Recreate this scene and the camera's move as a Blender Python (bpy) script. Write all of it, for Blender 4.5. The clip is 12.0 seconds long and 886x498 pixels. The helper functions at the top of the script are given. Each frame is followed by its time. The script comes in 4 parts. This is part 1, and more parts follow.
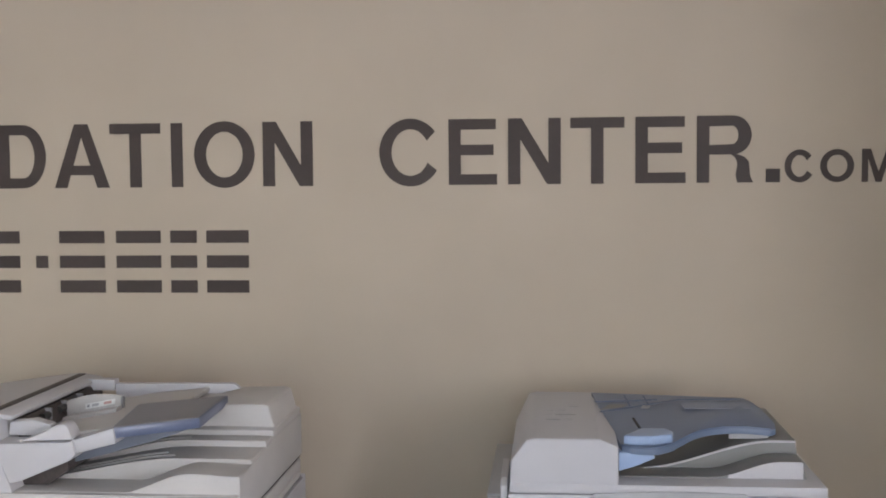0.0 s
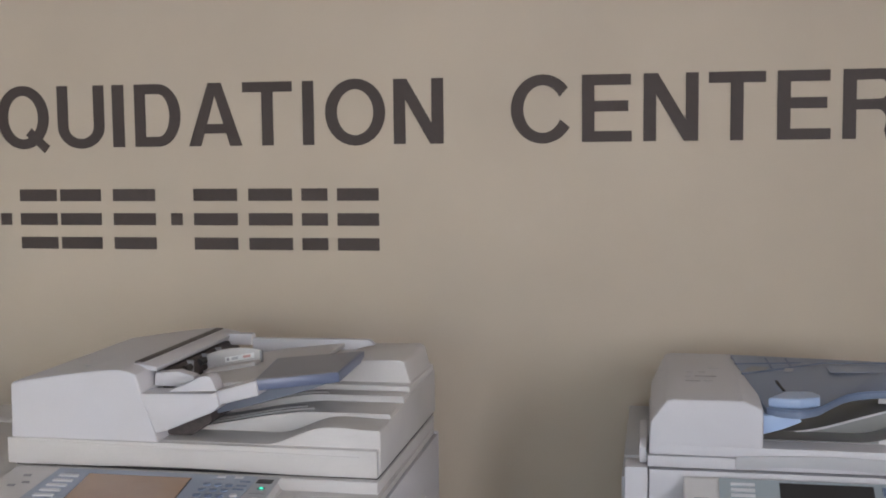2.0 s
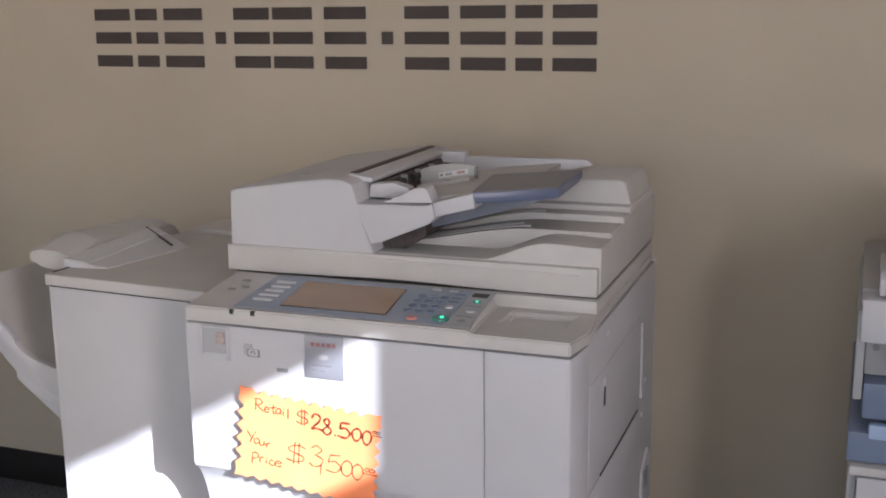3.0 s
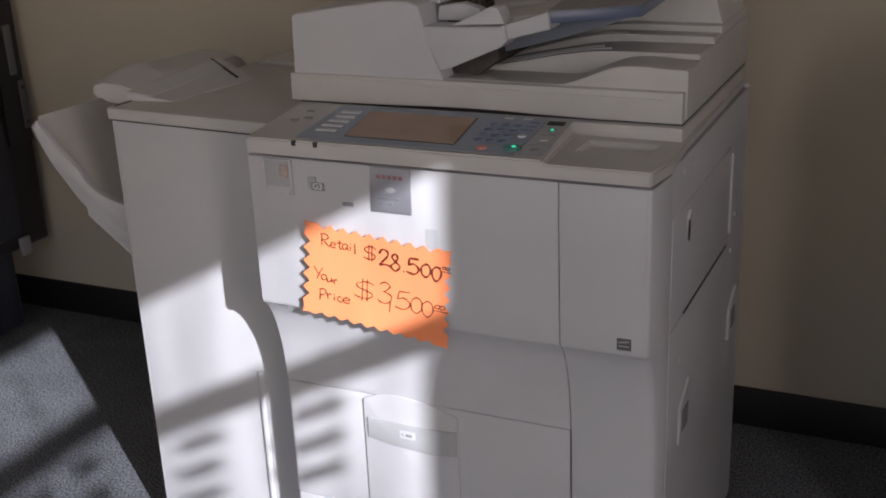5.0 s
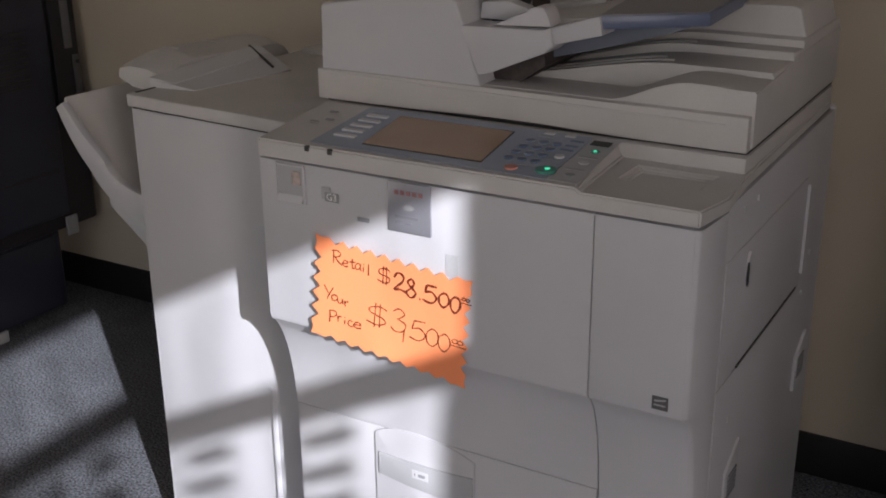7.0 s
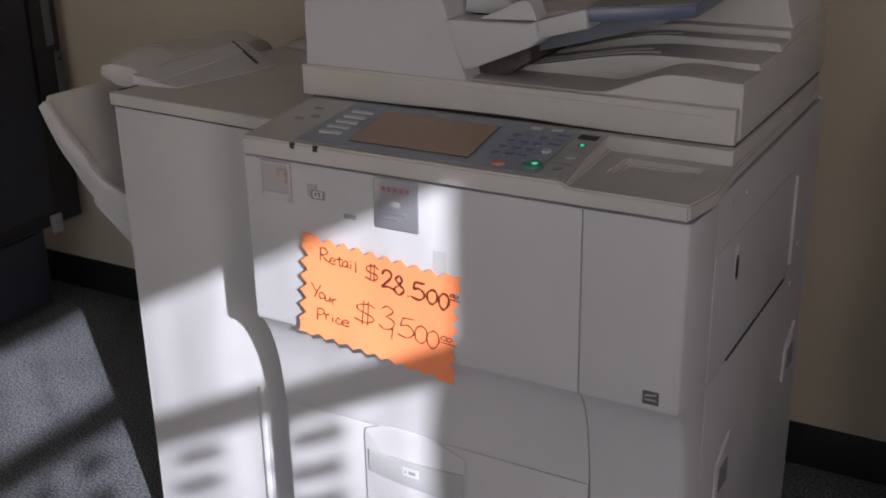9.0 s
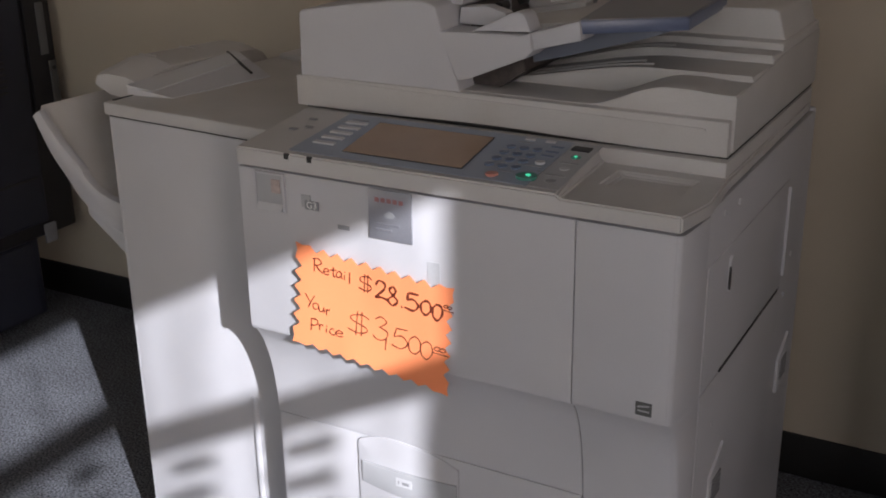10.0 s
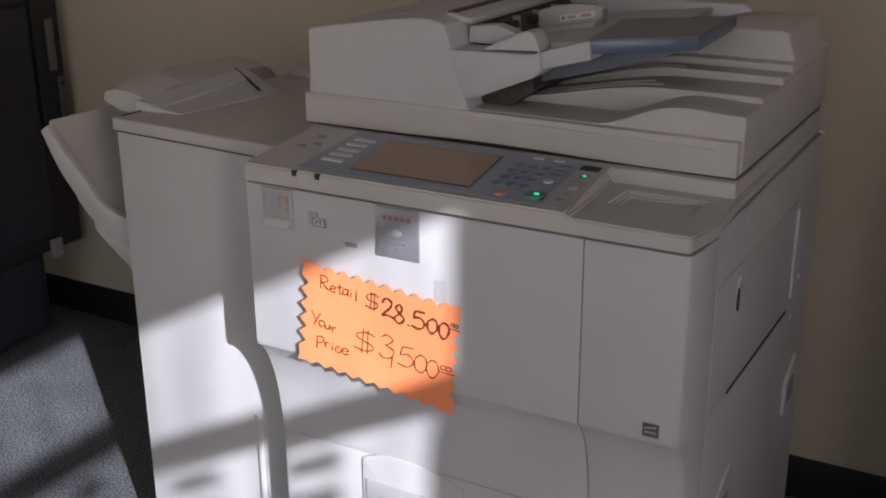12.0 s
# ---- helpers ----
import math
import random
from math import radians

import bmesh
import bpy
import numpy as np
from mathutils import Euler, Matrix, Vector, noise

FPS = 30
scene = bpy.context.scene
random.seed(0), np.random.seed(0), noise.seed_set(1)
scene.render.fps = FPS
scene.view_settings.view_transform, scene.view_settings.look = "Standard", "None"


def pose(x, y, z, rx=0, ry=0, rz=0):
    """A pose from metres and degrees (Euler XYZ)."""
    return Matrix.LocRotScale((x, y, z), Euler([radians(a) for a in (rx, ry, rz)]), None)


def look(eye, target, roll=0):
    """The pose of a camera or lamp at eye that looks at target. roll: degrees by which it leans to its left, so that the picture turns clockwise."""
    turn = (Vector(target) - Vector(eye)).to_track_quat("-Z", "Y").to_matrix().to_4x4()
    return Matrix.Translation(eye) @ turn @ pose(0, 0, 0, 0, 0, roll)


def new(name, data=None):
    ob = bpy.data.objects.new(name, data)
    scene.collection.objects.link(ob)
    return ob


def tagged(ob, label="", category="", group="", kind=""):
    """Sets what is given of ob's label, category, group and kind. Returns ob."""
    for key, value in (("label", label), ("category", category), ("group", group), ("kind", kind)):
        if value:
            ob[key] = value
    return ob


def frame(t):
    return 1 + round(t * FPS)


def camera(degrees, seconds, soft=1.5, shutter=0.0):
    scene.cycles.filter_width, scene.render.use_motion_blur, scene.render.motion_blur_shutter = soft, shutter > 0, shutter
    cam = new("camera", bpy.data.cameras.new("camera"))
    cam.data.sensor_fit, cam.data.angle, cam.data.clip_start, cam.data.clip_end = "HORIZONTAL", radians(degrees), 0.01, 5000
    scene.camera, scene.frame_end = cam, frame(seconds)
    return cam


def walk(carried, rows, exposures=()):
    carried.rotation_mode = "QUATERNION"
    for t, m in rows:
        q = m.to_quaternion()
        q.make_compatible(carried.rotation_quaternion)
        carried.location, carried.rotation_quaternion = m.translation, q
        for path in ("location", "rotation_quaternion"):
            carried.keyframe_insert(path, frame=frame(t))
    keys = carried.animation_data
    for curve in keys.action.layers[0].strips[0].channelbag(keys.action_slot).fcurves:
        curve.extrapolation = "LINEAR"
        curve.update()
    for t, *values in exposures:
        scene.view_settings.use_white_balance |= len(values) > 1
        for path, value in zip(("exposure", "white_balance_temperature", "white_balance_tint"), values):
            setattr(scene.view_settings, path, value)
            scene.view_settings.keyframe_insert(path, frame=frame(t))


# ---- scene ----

cam = camera(42.5, 12.0, soft=1.9)
PATH = [
    (0, (0.029, -2.665, 1.511), (-0.16, -0.677, 1.389), -0.5),
    (0.5, (0.039, -2.655, 1.509), (-0.141, -0.667, 1.384), -1.1),
    (1, (0.046, -2.652, 1.514), (-0.094, -0.662, 1.375), -1.2),
    (1.5, (0.025, -2.658, 1.507), (-0.157, -0.672, 1.362), -1.2),
    (2, (-0.037, -2.644, 1.488), (-0.407, -0.686, 1.311), -0.6),
    (2.2, (-0.069, -2.636, 1.475), (-0.513, -0.696, 1.278), -0.7),
    (2.5, (-0.082, -2.616, 1.459), (-0.664, -0.717, 1.216), -1.1),
    (2.8, (-0.109, -2.592, 1.432), (-0.766, -0.734, 1.092), -0.9),
    (3, (-0.105, -2.574, 1.41), (-0.79, -0.745, 0.981), -0.7),
    (3.2, (-0.117, -2.563, 1.402), (-0.785, -0.740, 0.923), 0.5),
    (3.5, (-0.116, -2.546, 1.374), (-0.817, -0.745, 0.858), 0.5),
    (3.7, (-0.141, -2.543, 1.367), (-0.84, -0.755, 0.807), 1.0),
    (5.3, (-0.103, -2.42, 1.362), (-0.936, -0.746, 0.652), -2.7),
    (5.5, (-0.094, -2.374, 1.36), (-0.955, -0.72, 0.637), -2.1),
    (6, (-0.064, -2.293, 1.365), (-1.034, -0.677, 0.696), -1.9),
    (6.5, (-0.08, -2.269, 1.359), (-1.054, -0.666, 0.665), -1.8),
    (7, (-0.116, -2.251, 1.351), (-1.064, -0.641, 0.638), -0.6),
    (9, (-0.122, -2.241, 1.353), (-1.049, -0.624, 0.626), -1.1),
    (9.5, (-0.121, -2.244, 1.357), (-1.046, -0.621, 0.642), -1.0),
    (10, (-0.12, -2.241, 1.357), (-1.041, -0.616, 0.644), -0.9),
    (10.5, (-0.119, -2.241, 1.36), (-1.042, -0.614, 0.654), -1.1),
    (11, (-0.122, -2.245, 1.355), (-1.05, -0.612, 0.669), -0.6),
    (11.5, (-0.123, -2.24, 1.358), (-1.051, -0.605, 0.675), -0.3),
    (12, (-0.125, -2.24, 1.353), (-1.059, -0.607, 0.673), -0.4),
]
EXPOSURES = [(0.0, 2.93, 6040, 12), (2.0, 2.91, 6040, 12), (2.5, 2.85, 6110, 13), (3.0, 2.57, 6280, 15), (3.5, 2.17, 6500, 16), (3.7, 2.03, 6540, 16),
             (5.3, 1.47, 6600, 15), (5.5, 1.44, 6600, 15), (7.0, 1.46, 6600, 15), (12.0, 1.46, 6600, 15)]
walk(cam, [(t, look(eye, target, roll)) for t, eye, target, roll in PATH], EXPOSURES)

# ---- world, sun, daylight, exposure ----
SUN_WAY = Vector((-0.186, 0.1376, -0.0975)).normalized()
world = bpy.data.worlds.new("sky")
world.use_nodes = True
scene.world = world
wn, wl = world.node_tree.nodes, world.node_tree.links
sky = wn.new("ShaderNodeTexSky")
sky.sky_type, sky.sun_disc = "NISHITA", False
sky.sun_elevation = math.asin(-SUN_WAY.z)
sky.sun_rotation = math.atan2(-SUN_WAY.x, -SUN_WAY.y)
wl.new(sky.outputs["Color"], wn["Background"].inputs["Color"])
wn["Background"].inputs["Strength"].default_value = 0.05

sun_data = bpy.data.lights.new("sun", "SUN")
sun_data.energy, sun_data.angle, sun_data.color = 5.0, radians(0.5), (0.885, 0.935, 1.0)
sun = new("sun", sun_data)
sun.matrix_world = look((4, -5, 4), Vector((4, -5, 4)) + SUN_WAY)

# sky light through the storefront glazing behind the camera
glow = bpy.data.lights.new("window_daylight", "AREA")
glow.shape, glow.size, glow.size_y, glow.energy, glow.color = "RECTANGLE", 3.8, 1.7, 3.4, (1.0, 0.96, 0.95)
glow_ob = new("window_daylight", glow)
glow_ob.matrix_world = look((-1.2, -5.46, 1.4), (-1.2, 0.0, 1.4))

# sky light through the glazed entrance
door_glow = bpy.data.lights.new("door_daylight", "AREA")
door_glow.shape, door_glow.size, door_glow.size_y, door_glow.energy, door_glow.color = "RECTANGLE", 0.82, 1.4, 9.2, (1.0, 0.96, 0.95)
door_glow_ob = new("door_daylight", door_glow)
door_glow_ob.matrix_world = look((1.712, -3.32, 1.55), (0.0, -3.32, 1.55))


# ---- materials ----
def material(name, color, rough=0.5, metal=0.0, grain=0.0, scale=200.0, bump=0.0, stain=0.0, stain_scale=3.0,
             spec=0.5, coat=0.0, random_tint=0.0):
    """A surface with variation at two scales: fine grain with relief, and broad soft stains."""
    m = bpy.data.materials.new(name)
    m.use_nodes = True
    n, l = m.node_tree.nodes, m.node_tree.links
    b = n["Principled BSDF"]
    b.inputs["Roughness"].default_value, b.inputs["Metallic"].default_value = rough, metal
    b.inputs["Specular IOR Level"].default_value = spec
    b.inputs["Coat Weight"].default_value = coat
    co = n.new("ShaderNodeTexCoord")
    fine = n.new("ShaderNodeTexNoise")
    fine.inputs["Scale"].default_value, fine.inputs["Detail"].default_value = scale, 3
    broad = n.new("ShaderNodeTexNoise")
    broad.inputs["Scale"].default_value, broad.inputs["Detail"].default_value = stain_scale, 5
    for t in (fine, broad):
        l.new(co.outputs["Object"], t.inputs["Vector"])
    last = None
    c = (*color, 1)
    for tex, amount in ((fine, grain), (broad, stain)):
        ramp = n.new("ShaderNodeMapRange")
        ramp.inputs["From Min"].default_value, ramp.inputs["From Max"].default_value = 0.3, 0.7
        ramp.inputs["To Min"].default_value, ramp.inputs["To Max"].default_value = 1 - amount, 1 + amount
        l.new(tex.outputs["Fac"], ramp.inputs["Value"])
        mix = n.new("ShaderNodeVectorMath")
        mix.operation = "SCALE"
        if last is None:
            mix.inputs[0].default_value = color
        else:
            l.new(last.outputs[0], mix.inputs[0])
        l.new(ramp.outputs["Result"], mix.inputs["Scale"])
        last = mix
    l.new(last.outputs[0], b.inputs["Base Color"])
    rr = n.new("ShaderNodeMapRange")
    rr.inputs["To Min"].default_value, rr.inputs["To Max"].default_value = max(rough - 0.08, 0.02), min(rough + 0.08, 1)
    l.new(broad.outputs["Fac"], rr.inputs["Value"])
    l.new(rr.outputs["Result"], b.inputs["Roughness"])
    if bump:
        bp = n.new("ShaderNodeBump")
        bp.inputs["Strength"].default_value, bp.inputs["Distance"].default_value = 1.0, bump
        l.new(fine.outputs["Fac"], bp.inputs["Height"])
        l.new(bp.outputs["Normal"], b.inputs["Normal"])
    return m


def glowing(name, color, strength):
    m = bpy.data.materials.new(name)
    m.use_nodes = True
    b = m.node_tree.nodes["Principled BSDF"]
    b.inputs["Base Color"].default_value = (*color, 1)
    b.inputs["Emission Color"].default_value = (*color, 1)
    b.inputs["Emission Strength"].default_value = strength
    return m


def clear(name, color, rough=0.02):
    """Thin flat glass: light goes straight through, with a faint surface gloss."""
    m = bpy.data.materials.new(name)
    m.use_nodes = True
    n, l = m.node_tree.nodes, m.node_tree.links
    n.remove(n["Principled BSDF"])
    through_glass, gloss, mix, fresnel = n.new("ShaderNodeBsdfTransparent"), n.new("ShaderNodeBsdfGlossy"), n.new("ShaderNodeMixShader"), n.new("ShaderNodeFresnel")
    through_glass.inputs["Color"].default_value = (*color, 1)
    gloss.inputs["Roughness"].default_value = rough
    fresnel.inputs["IOR"].default_value = 1.45
    l.new(fresnel.outputs["Fac"], mix.inputs["Fac"])
    l.new(through_glass.outputs["BSDF"], mix.inputs[1])
    l.new(gloss.outputs["BSDF"], mix.inputs[2])
    l.new(mix.outputs["Shader"], n["Material Output"].inputs["Surface"])
    return m


WALL = material("beige_paint", (0.535, 0.460, 0.366), 0.75, grain=0.02, scale=420, bump=0.0006, stain=0.05, stain_scale=2.4)
CEIL = material("ceiling_paint", (0.66, 0.65, 0.62), 0.85, grain=0.03, scale=120, bump=0.001, stain=0.02)
CARPET = material("grey_carpet", (0.142, 0.147, 0.164), 0.95, grain=0.85, scale=190, bump=0.005, stain=0.12, stain_scale=9, spec=0.1)
COVE = material("black_cove_base", (0.012, 0.011, 0.011), 0.55, grain=0.1, scale=80, stain=0.2)
VINYL = material("dark_vinyl", (0.058, 0.042, 0.037), 0.6, grain=0.05, scale=90, stain=0.12, stain_scale=6)
SHELL = material("off_white_plastic", (0.53, 0.522, 0.545), 0.42, grain=0.02, scale=700, bump=0.00012, stain=0.035, stain_scale=6)
SHELL_WARM = material("aged_white_plastic", (0.528, 0.508, 0.496), 0.45, grain=0.03, scale=700, bump=0.00012, stain=0.06, stain_scale=9)
SHELL_GREY = material("light_grey_plastic", (0.41, 0.41, 0.425), 0.42, grain=0.02, scale=600, bump=0.0001, stain=0.03)
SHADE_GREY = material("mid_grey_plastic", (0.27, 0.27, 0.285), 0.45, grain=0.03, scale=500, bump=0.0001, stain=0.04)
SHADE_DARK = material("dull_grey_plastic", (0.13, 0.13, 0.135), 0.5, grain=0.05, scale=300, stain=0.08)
DARK = material("dark_plastic", (0.025, 0.024, 0.024), 0.5, grain=0.08, scale=300, stain=0.1)
BROWN = material("dark_brown_rollers_and_shade", (0.052, 0.040, 0.037), 0.5, grain=0.25, scale=150, stain=0.3, stain_scale=40)
NAVY = material("navy_plastic", (0.023, 0.025, 0.040), 0.5, grain=0.06, scale=400, bump=0.0001, stain=0.1, stain_scale=4)
BLACKISH = material("charcoal_plastic", (0.018, 0.017, 0.020), 0.5, grain=0.06, scale=400, stain=0.12)
BLUE = material("slate_blue_plastic", (0.105, 0.13, 0.215), 0.32, grain=0.02, scale=400, stain=0.04)
BLUE_PALE = material("pale_blue_plastic", (0.36, 0.47, 0.68), 0.3, grain=0.02, scale=400, stain=0.04)
BLUE_SMOKE = material("smoky_blue_plastic", (0.165, 0.21, 0.31), 0.3, grain=0.02, scale=300, stain=0.06)
PANEL_GREY = material("panel_green_grey", (0.30, 0.34, 0.36), 0.45, grain=0.02, scale=500, stain=0.03)
STEP_SHADED = material("shaded_step_plastic", (0.20, 0.20, 0.195), 0.35, grain=0.02, scale=500, stain=0.05)
PANEL_BLUE = material("panel_blue_grey", (0.30, 0.34, 0.42), 0.4, grain=0.02, scale=500, stain=0.03)
BLUE_PATCH = material("paler_patch_plastic", (0.24, 0.27, 0.34), 0.4, grain=0.03, scale=300, stain=0.08)
BLUE_UNDER = material("dull_blue_grey_plastic", (0.15, 0.165, 0.21), 0.45, grain=0.02, scale=300, stain=0.06)
BLUE_SHEEN = material("sheen_blue_grey_plastic", (0.21, 0.215, 0.25), 0.35, grain=0.02, scale=300, stain=0.06)
KEY_BLUE = material("key_blue_grey", (0.12, 0.16, 0.25), 0.4, grain=0.03, scale=500)
KEY_WHITE = material("key_white", (0.56, 0.56, 0.575), 0.4, grain=0.02, scale=500)
KEY_RED = material("key_red", (0.62, 0.25, 0.2), 0.4, grain=0.03, scale=500)
KEY_GREEN = material("key_green", (0.06, 0.26, 0.20), 0.4, grain=0.03, scale=500)
LED = glowing("green_led", (0.05, 0.7, 0.4), 0.3)
SCREEN = material("amber_grey_lcd", (0.36, 0.235, 0.155), 0.14, grain=0.02, scale=300, stain=0.1, stain_scale=8)
ORANGE = material("fluorescent_orange_card", (0.96, 0.29, 0.12), 0.7, grain=0.02, scale=500, stain=0.02)
INK = material("dark_red_marker", (0.14, 0.022, 0.008), 0.6, grain=0.1, scale=400)
TAPE = material("dull_clear_tape", (0.46, 0.46, 0.475), 0.35, grain=0.03, scale=300, stain=0.05)
PAPER = material("white_paper", (0.78, 0.78, 0.77), 0.8, grain=0.02, scale=300, stain=0.02)
STICKER = material("dark_grey_sticker", (0.10, 0.10, 0.10), 0.5, grain=0.08, stain=0.1)
BADGE = material("brushed_silver_badge", (0.36, 0.36, 0.40), 0.35, metal=0.5, grain=0.04, scale=600, stain=0.05)
BADGE_DIM = material("dull_badge_print", (0.27, 0.27, 0.30), 0.4, metal=0.4, grain=0.04)
BADGE_RED = material("dull_badge_red", (0.34, 0.15, 0.155), 0.45, grain=0.05)
PINK_PRINT = material("faded_pink_print", (0.55, 0.33, 0.30), 0.6, grain=0.05)
RED_PRINT = material("dull_red_print", (0.38, 0.12, 0.11), 0.5, grain=0.05)
YELLOW = material("yellow_label", (0.55, 0.42, 0.05), 0.6, grain=0.05)
STEEL = material("grey_steel", (0.30, 0.30, 0.30), 0.4, metal=0.7, grain=0.06, scale=300, stain=0.1)
ALU = material("bronze_aluminium", (0.08, 0.07, 0.06), 0.45, metal=0.6, grain=0.04, scale=300, stain=0.08)
GLASS = clear("window_glass", (0.96, 0.98, 0.97))


def streaked(name, low, high):
    """Thin glass that lets less through in upright streaks, added to streak the sun patch."""
    m = clear(name, (1, 1, 1))
    n, l = m.node_tree.nodes, m.node_tree.links
    co, put, tex, ramp = n.new("ShaderNodeTexCoord"), n.new("ShaderNodeMapping"), n.new("ShaderNodeTexNoise"), n.new("ShaderNodeMapRange")
    put.inputs["Scale"].default_value = (1.0, 26.0, 2.2)
    tex.inputs["Scale"].default_value, tex.inputs["Detail"].default_value = 1.0, 2
    ramp.inputs["From Min"].default_value, ramp.inputs["From Max"].default_value = 0.40, 0.60
    ramp.inputs["To Min"].default_value, ramp.inputs["To Max"].default_value = low, high
    l.new(co.outputs["Object"], put.inputs["Vector"])
    l.new(put.outputs["Vector"], tex.inputs["Vector"])
    l.new(tex.outputs["Fac"], ramp.inputs["Value"])
    l.new(ramp.outputs["Result"], n["Transparent BSDF"].inputs["Color"])
    return m


STREAKED = streaked("streaked_glass", 0.83, 1.0)
GROUND = material("street_asphalt", (0.06, 0.06, 0.06), 0.9, grain=0.1, scale=60, bump=0.002, stain=0.12, stain_scale=0.6)


# ---- building helpers ----
def place_of(ob):
    p = Vector((0, 0, 0))
    while ob is not None:
        p += ob.location
        ob = ob.parent
    return p


def finish(bm, smooth=40):
    bmesh.ops.recalc_face_normals(bm, faces=bm.faces)
    for f in bm.faces:
        f.smooth = True
    for e in bm.edges:
        if len(e.link_faces) == 2 and e.calc_face_angle(0) > radians(smooth):
            e.smooth = False


def part(name, bm, mat, parent=None, label="", smooth=40):
    """Links a bmesh, written in world places, as one mesh object under its thing or part."""
    finish(bm, smooth)
    if parent is not None:
        bmesh.ops.translate(bm, verts=bm.verts, vec=-place_of(parent))
    me = bpy.data.meshes.new(name)
    bm.to_mesh(me)
    bm.free()
    me.materials.append(mat)
    ob = new(name, me)
    ob.parent = parent
    return tagged(ob, label) if label else ob


def thing(name, at, label, category, group="", kind=""):
    ob = new(name)
    ob.location = at
    ob.empty_display_size = 0.1
    return tagged(ob, label, category, group, kind)


def box(x0, x1, y0, y1, z0, z1, r=0.0, seg=2, bm=None):
    b = bmesh.new()
    m = Matrix.LocRotScale(((x0 + x1) / 2, (y0 + y1) / 2, (z0 + z1) / 2), None, (x1 - x0, y1 - y0, z1 - z0))
    bmesh.ops.create_cube(b, size=1, matrix=m)
    if r:
        bmesh.ops.bevel(b, geom=b.edges[:], offset=r, segments=seg, affect="EDGES", profile=0.6)
    return join(bm, b)


def join(bm, b):
    if bm is None:
        return b
    me = bpy.data.meshes.new("tmp")
    b.to_mesh(me)
    b.free()
    bm.from_mesh(me)
    bpy.data.meshes.remove(me)
    return bm


def prism(points, axis, a, c, r=0.0, seg=2, bm=None):
    """A closed outline drawn out from a to c along an axis. Outline: (y, z) for x, (x, z) for y, (x, y) for z."""
    def at(p, v):
        return {"x": (v, p[0], p[1]), "y": (p[0], v, p[1]), "z": (p[0], p[1], v)}[axis]
    b = bmesh.new()
    lo = [b.verts.new(at(p, a)) for p in points]
    hi = [b.verts.new(at(p, c)) for p in points]
    b.faces.new(lo)
    b.faces.new(hi[::-1])
    n = len(points)
    for i in range(n):
        b.faces.new((lo[i], lo[(i + 1) % n], hi[(i + 1) % n], hi[i]))
    bmesh.ops.recalc_face_normals(b, faces=b.faces)
    if r:
        edges = [e for e in b.edges if e.calc_face_angle(0) > radians(25)]
        bmesh.ops.bevel(b, geom=edges, offset=r, segments=seg, affect="EDGES", profile=0.6, clamp_overlap=True)
    return join(bm, b)


def disc(x, y, z, rad, high, axis="z", n=20, bm=None, stretch=1.0):
    pts = [(math.cos(2 * math.pi * i / n) * rad * stretch, math.sin(2 * math.pi * i / n) * rad) for i in range(n)]
    if axis == "z":
        return prism([(x + p, y + q) for p, q in pts], "z", z, z + high, bm=bm)
    if axis == "y":
        return prism([(x + p, z + q) for p, q in pts], "y", y, y + high, bm=bm)
    return prism([(y + p, z + q) for p, q in pts], "x", x, x + high, bm=bm)


def smooth_step(v):
    v = min(max(v, 0.0), 1.0)
    return v * v * (3 - 2 * v)


def curve_pts(pts, n=6):
    """A smooth line (Catmull-Rom) through the given points."""
    out = []
    q = [pts[0], *pts, pts[-1]]
    for i in range(1, len(q) - 2):
        p0, p1, p2, p3 = (Vector(v) for v in q[i - 1:i + 3])
        for k in range(n):
            t = k / n
            out.append(tuple(0.5 * (2 * p1 + (p2 - p0) * t + (2 * p0 - 5 * p1 + 4 * p2 - p3) * t * t + (3 * p1 - p0 - 3 * p2 + p3) * t ** 3)))
    out.append(tuple(pts[-1]))
    return out


# ---- the room ----
W_LEFT, W_RIGHT, W_FRONT, CEILING = -4.2, 1.7, -5.5, 2.75
SHADE_WALL_X = 1.3
tagged(part("floor", box(W_LEFT - 0.1, W_RIGHT + 0.1, W_FRONT - 0.1, 0.1, -0.1, 0.0), CARPET), "grey low-pile speckled office carpet", "floor", kind="structure")
tagged(part("ground", box(-60, 60, -60, 60, -0.3, -0.12), GROUND), "dark asphalt ground outside", "ground", kind="structure")
tagged(part("wall_back", box(W_LEFT - 0.1, W_RIGHT + 0.1, 0.0, 0.12, 0.0, CEILING), WALL), "beige painted wall with slight unevenness", "wall", kind="structure")
tagged(part("wall_left", box(W_LEFT - 0.12, W_LEFT, W_FRONT, 0.0, 0.0, CEILING), WALL), "plain beige painted side wall", "wall", kind="structure")
tagged(part("ceiling", box(W_LEFT - 0.12, W_RIGHT + 0.12, W_FRONT - 0.12, 0.12, CEILING, CEILING + 0.1), CEIL), "plain white ceiling", "ceiling", kind="structure")
tagged(part("baseboard", box(W_LEFT, SHADE_WALL_X, -0.008, 0.0, 0.0, 0.1, 0.003), COVE), "black rubber cove base along the wall", "baseboard", kind="structure")

# added block out of view: keeps door light off the back wall's right end
tagged(part("shading_wall", box(SHADE_WALL_X, W_RIGHT, -2.0, 0.0, 0.0, CEILING), WALL), "plain beige wall block added out of view to shade the corner", "wall", kind="structure")

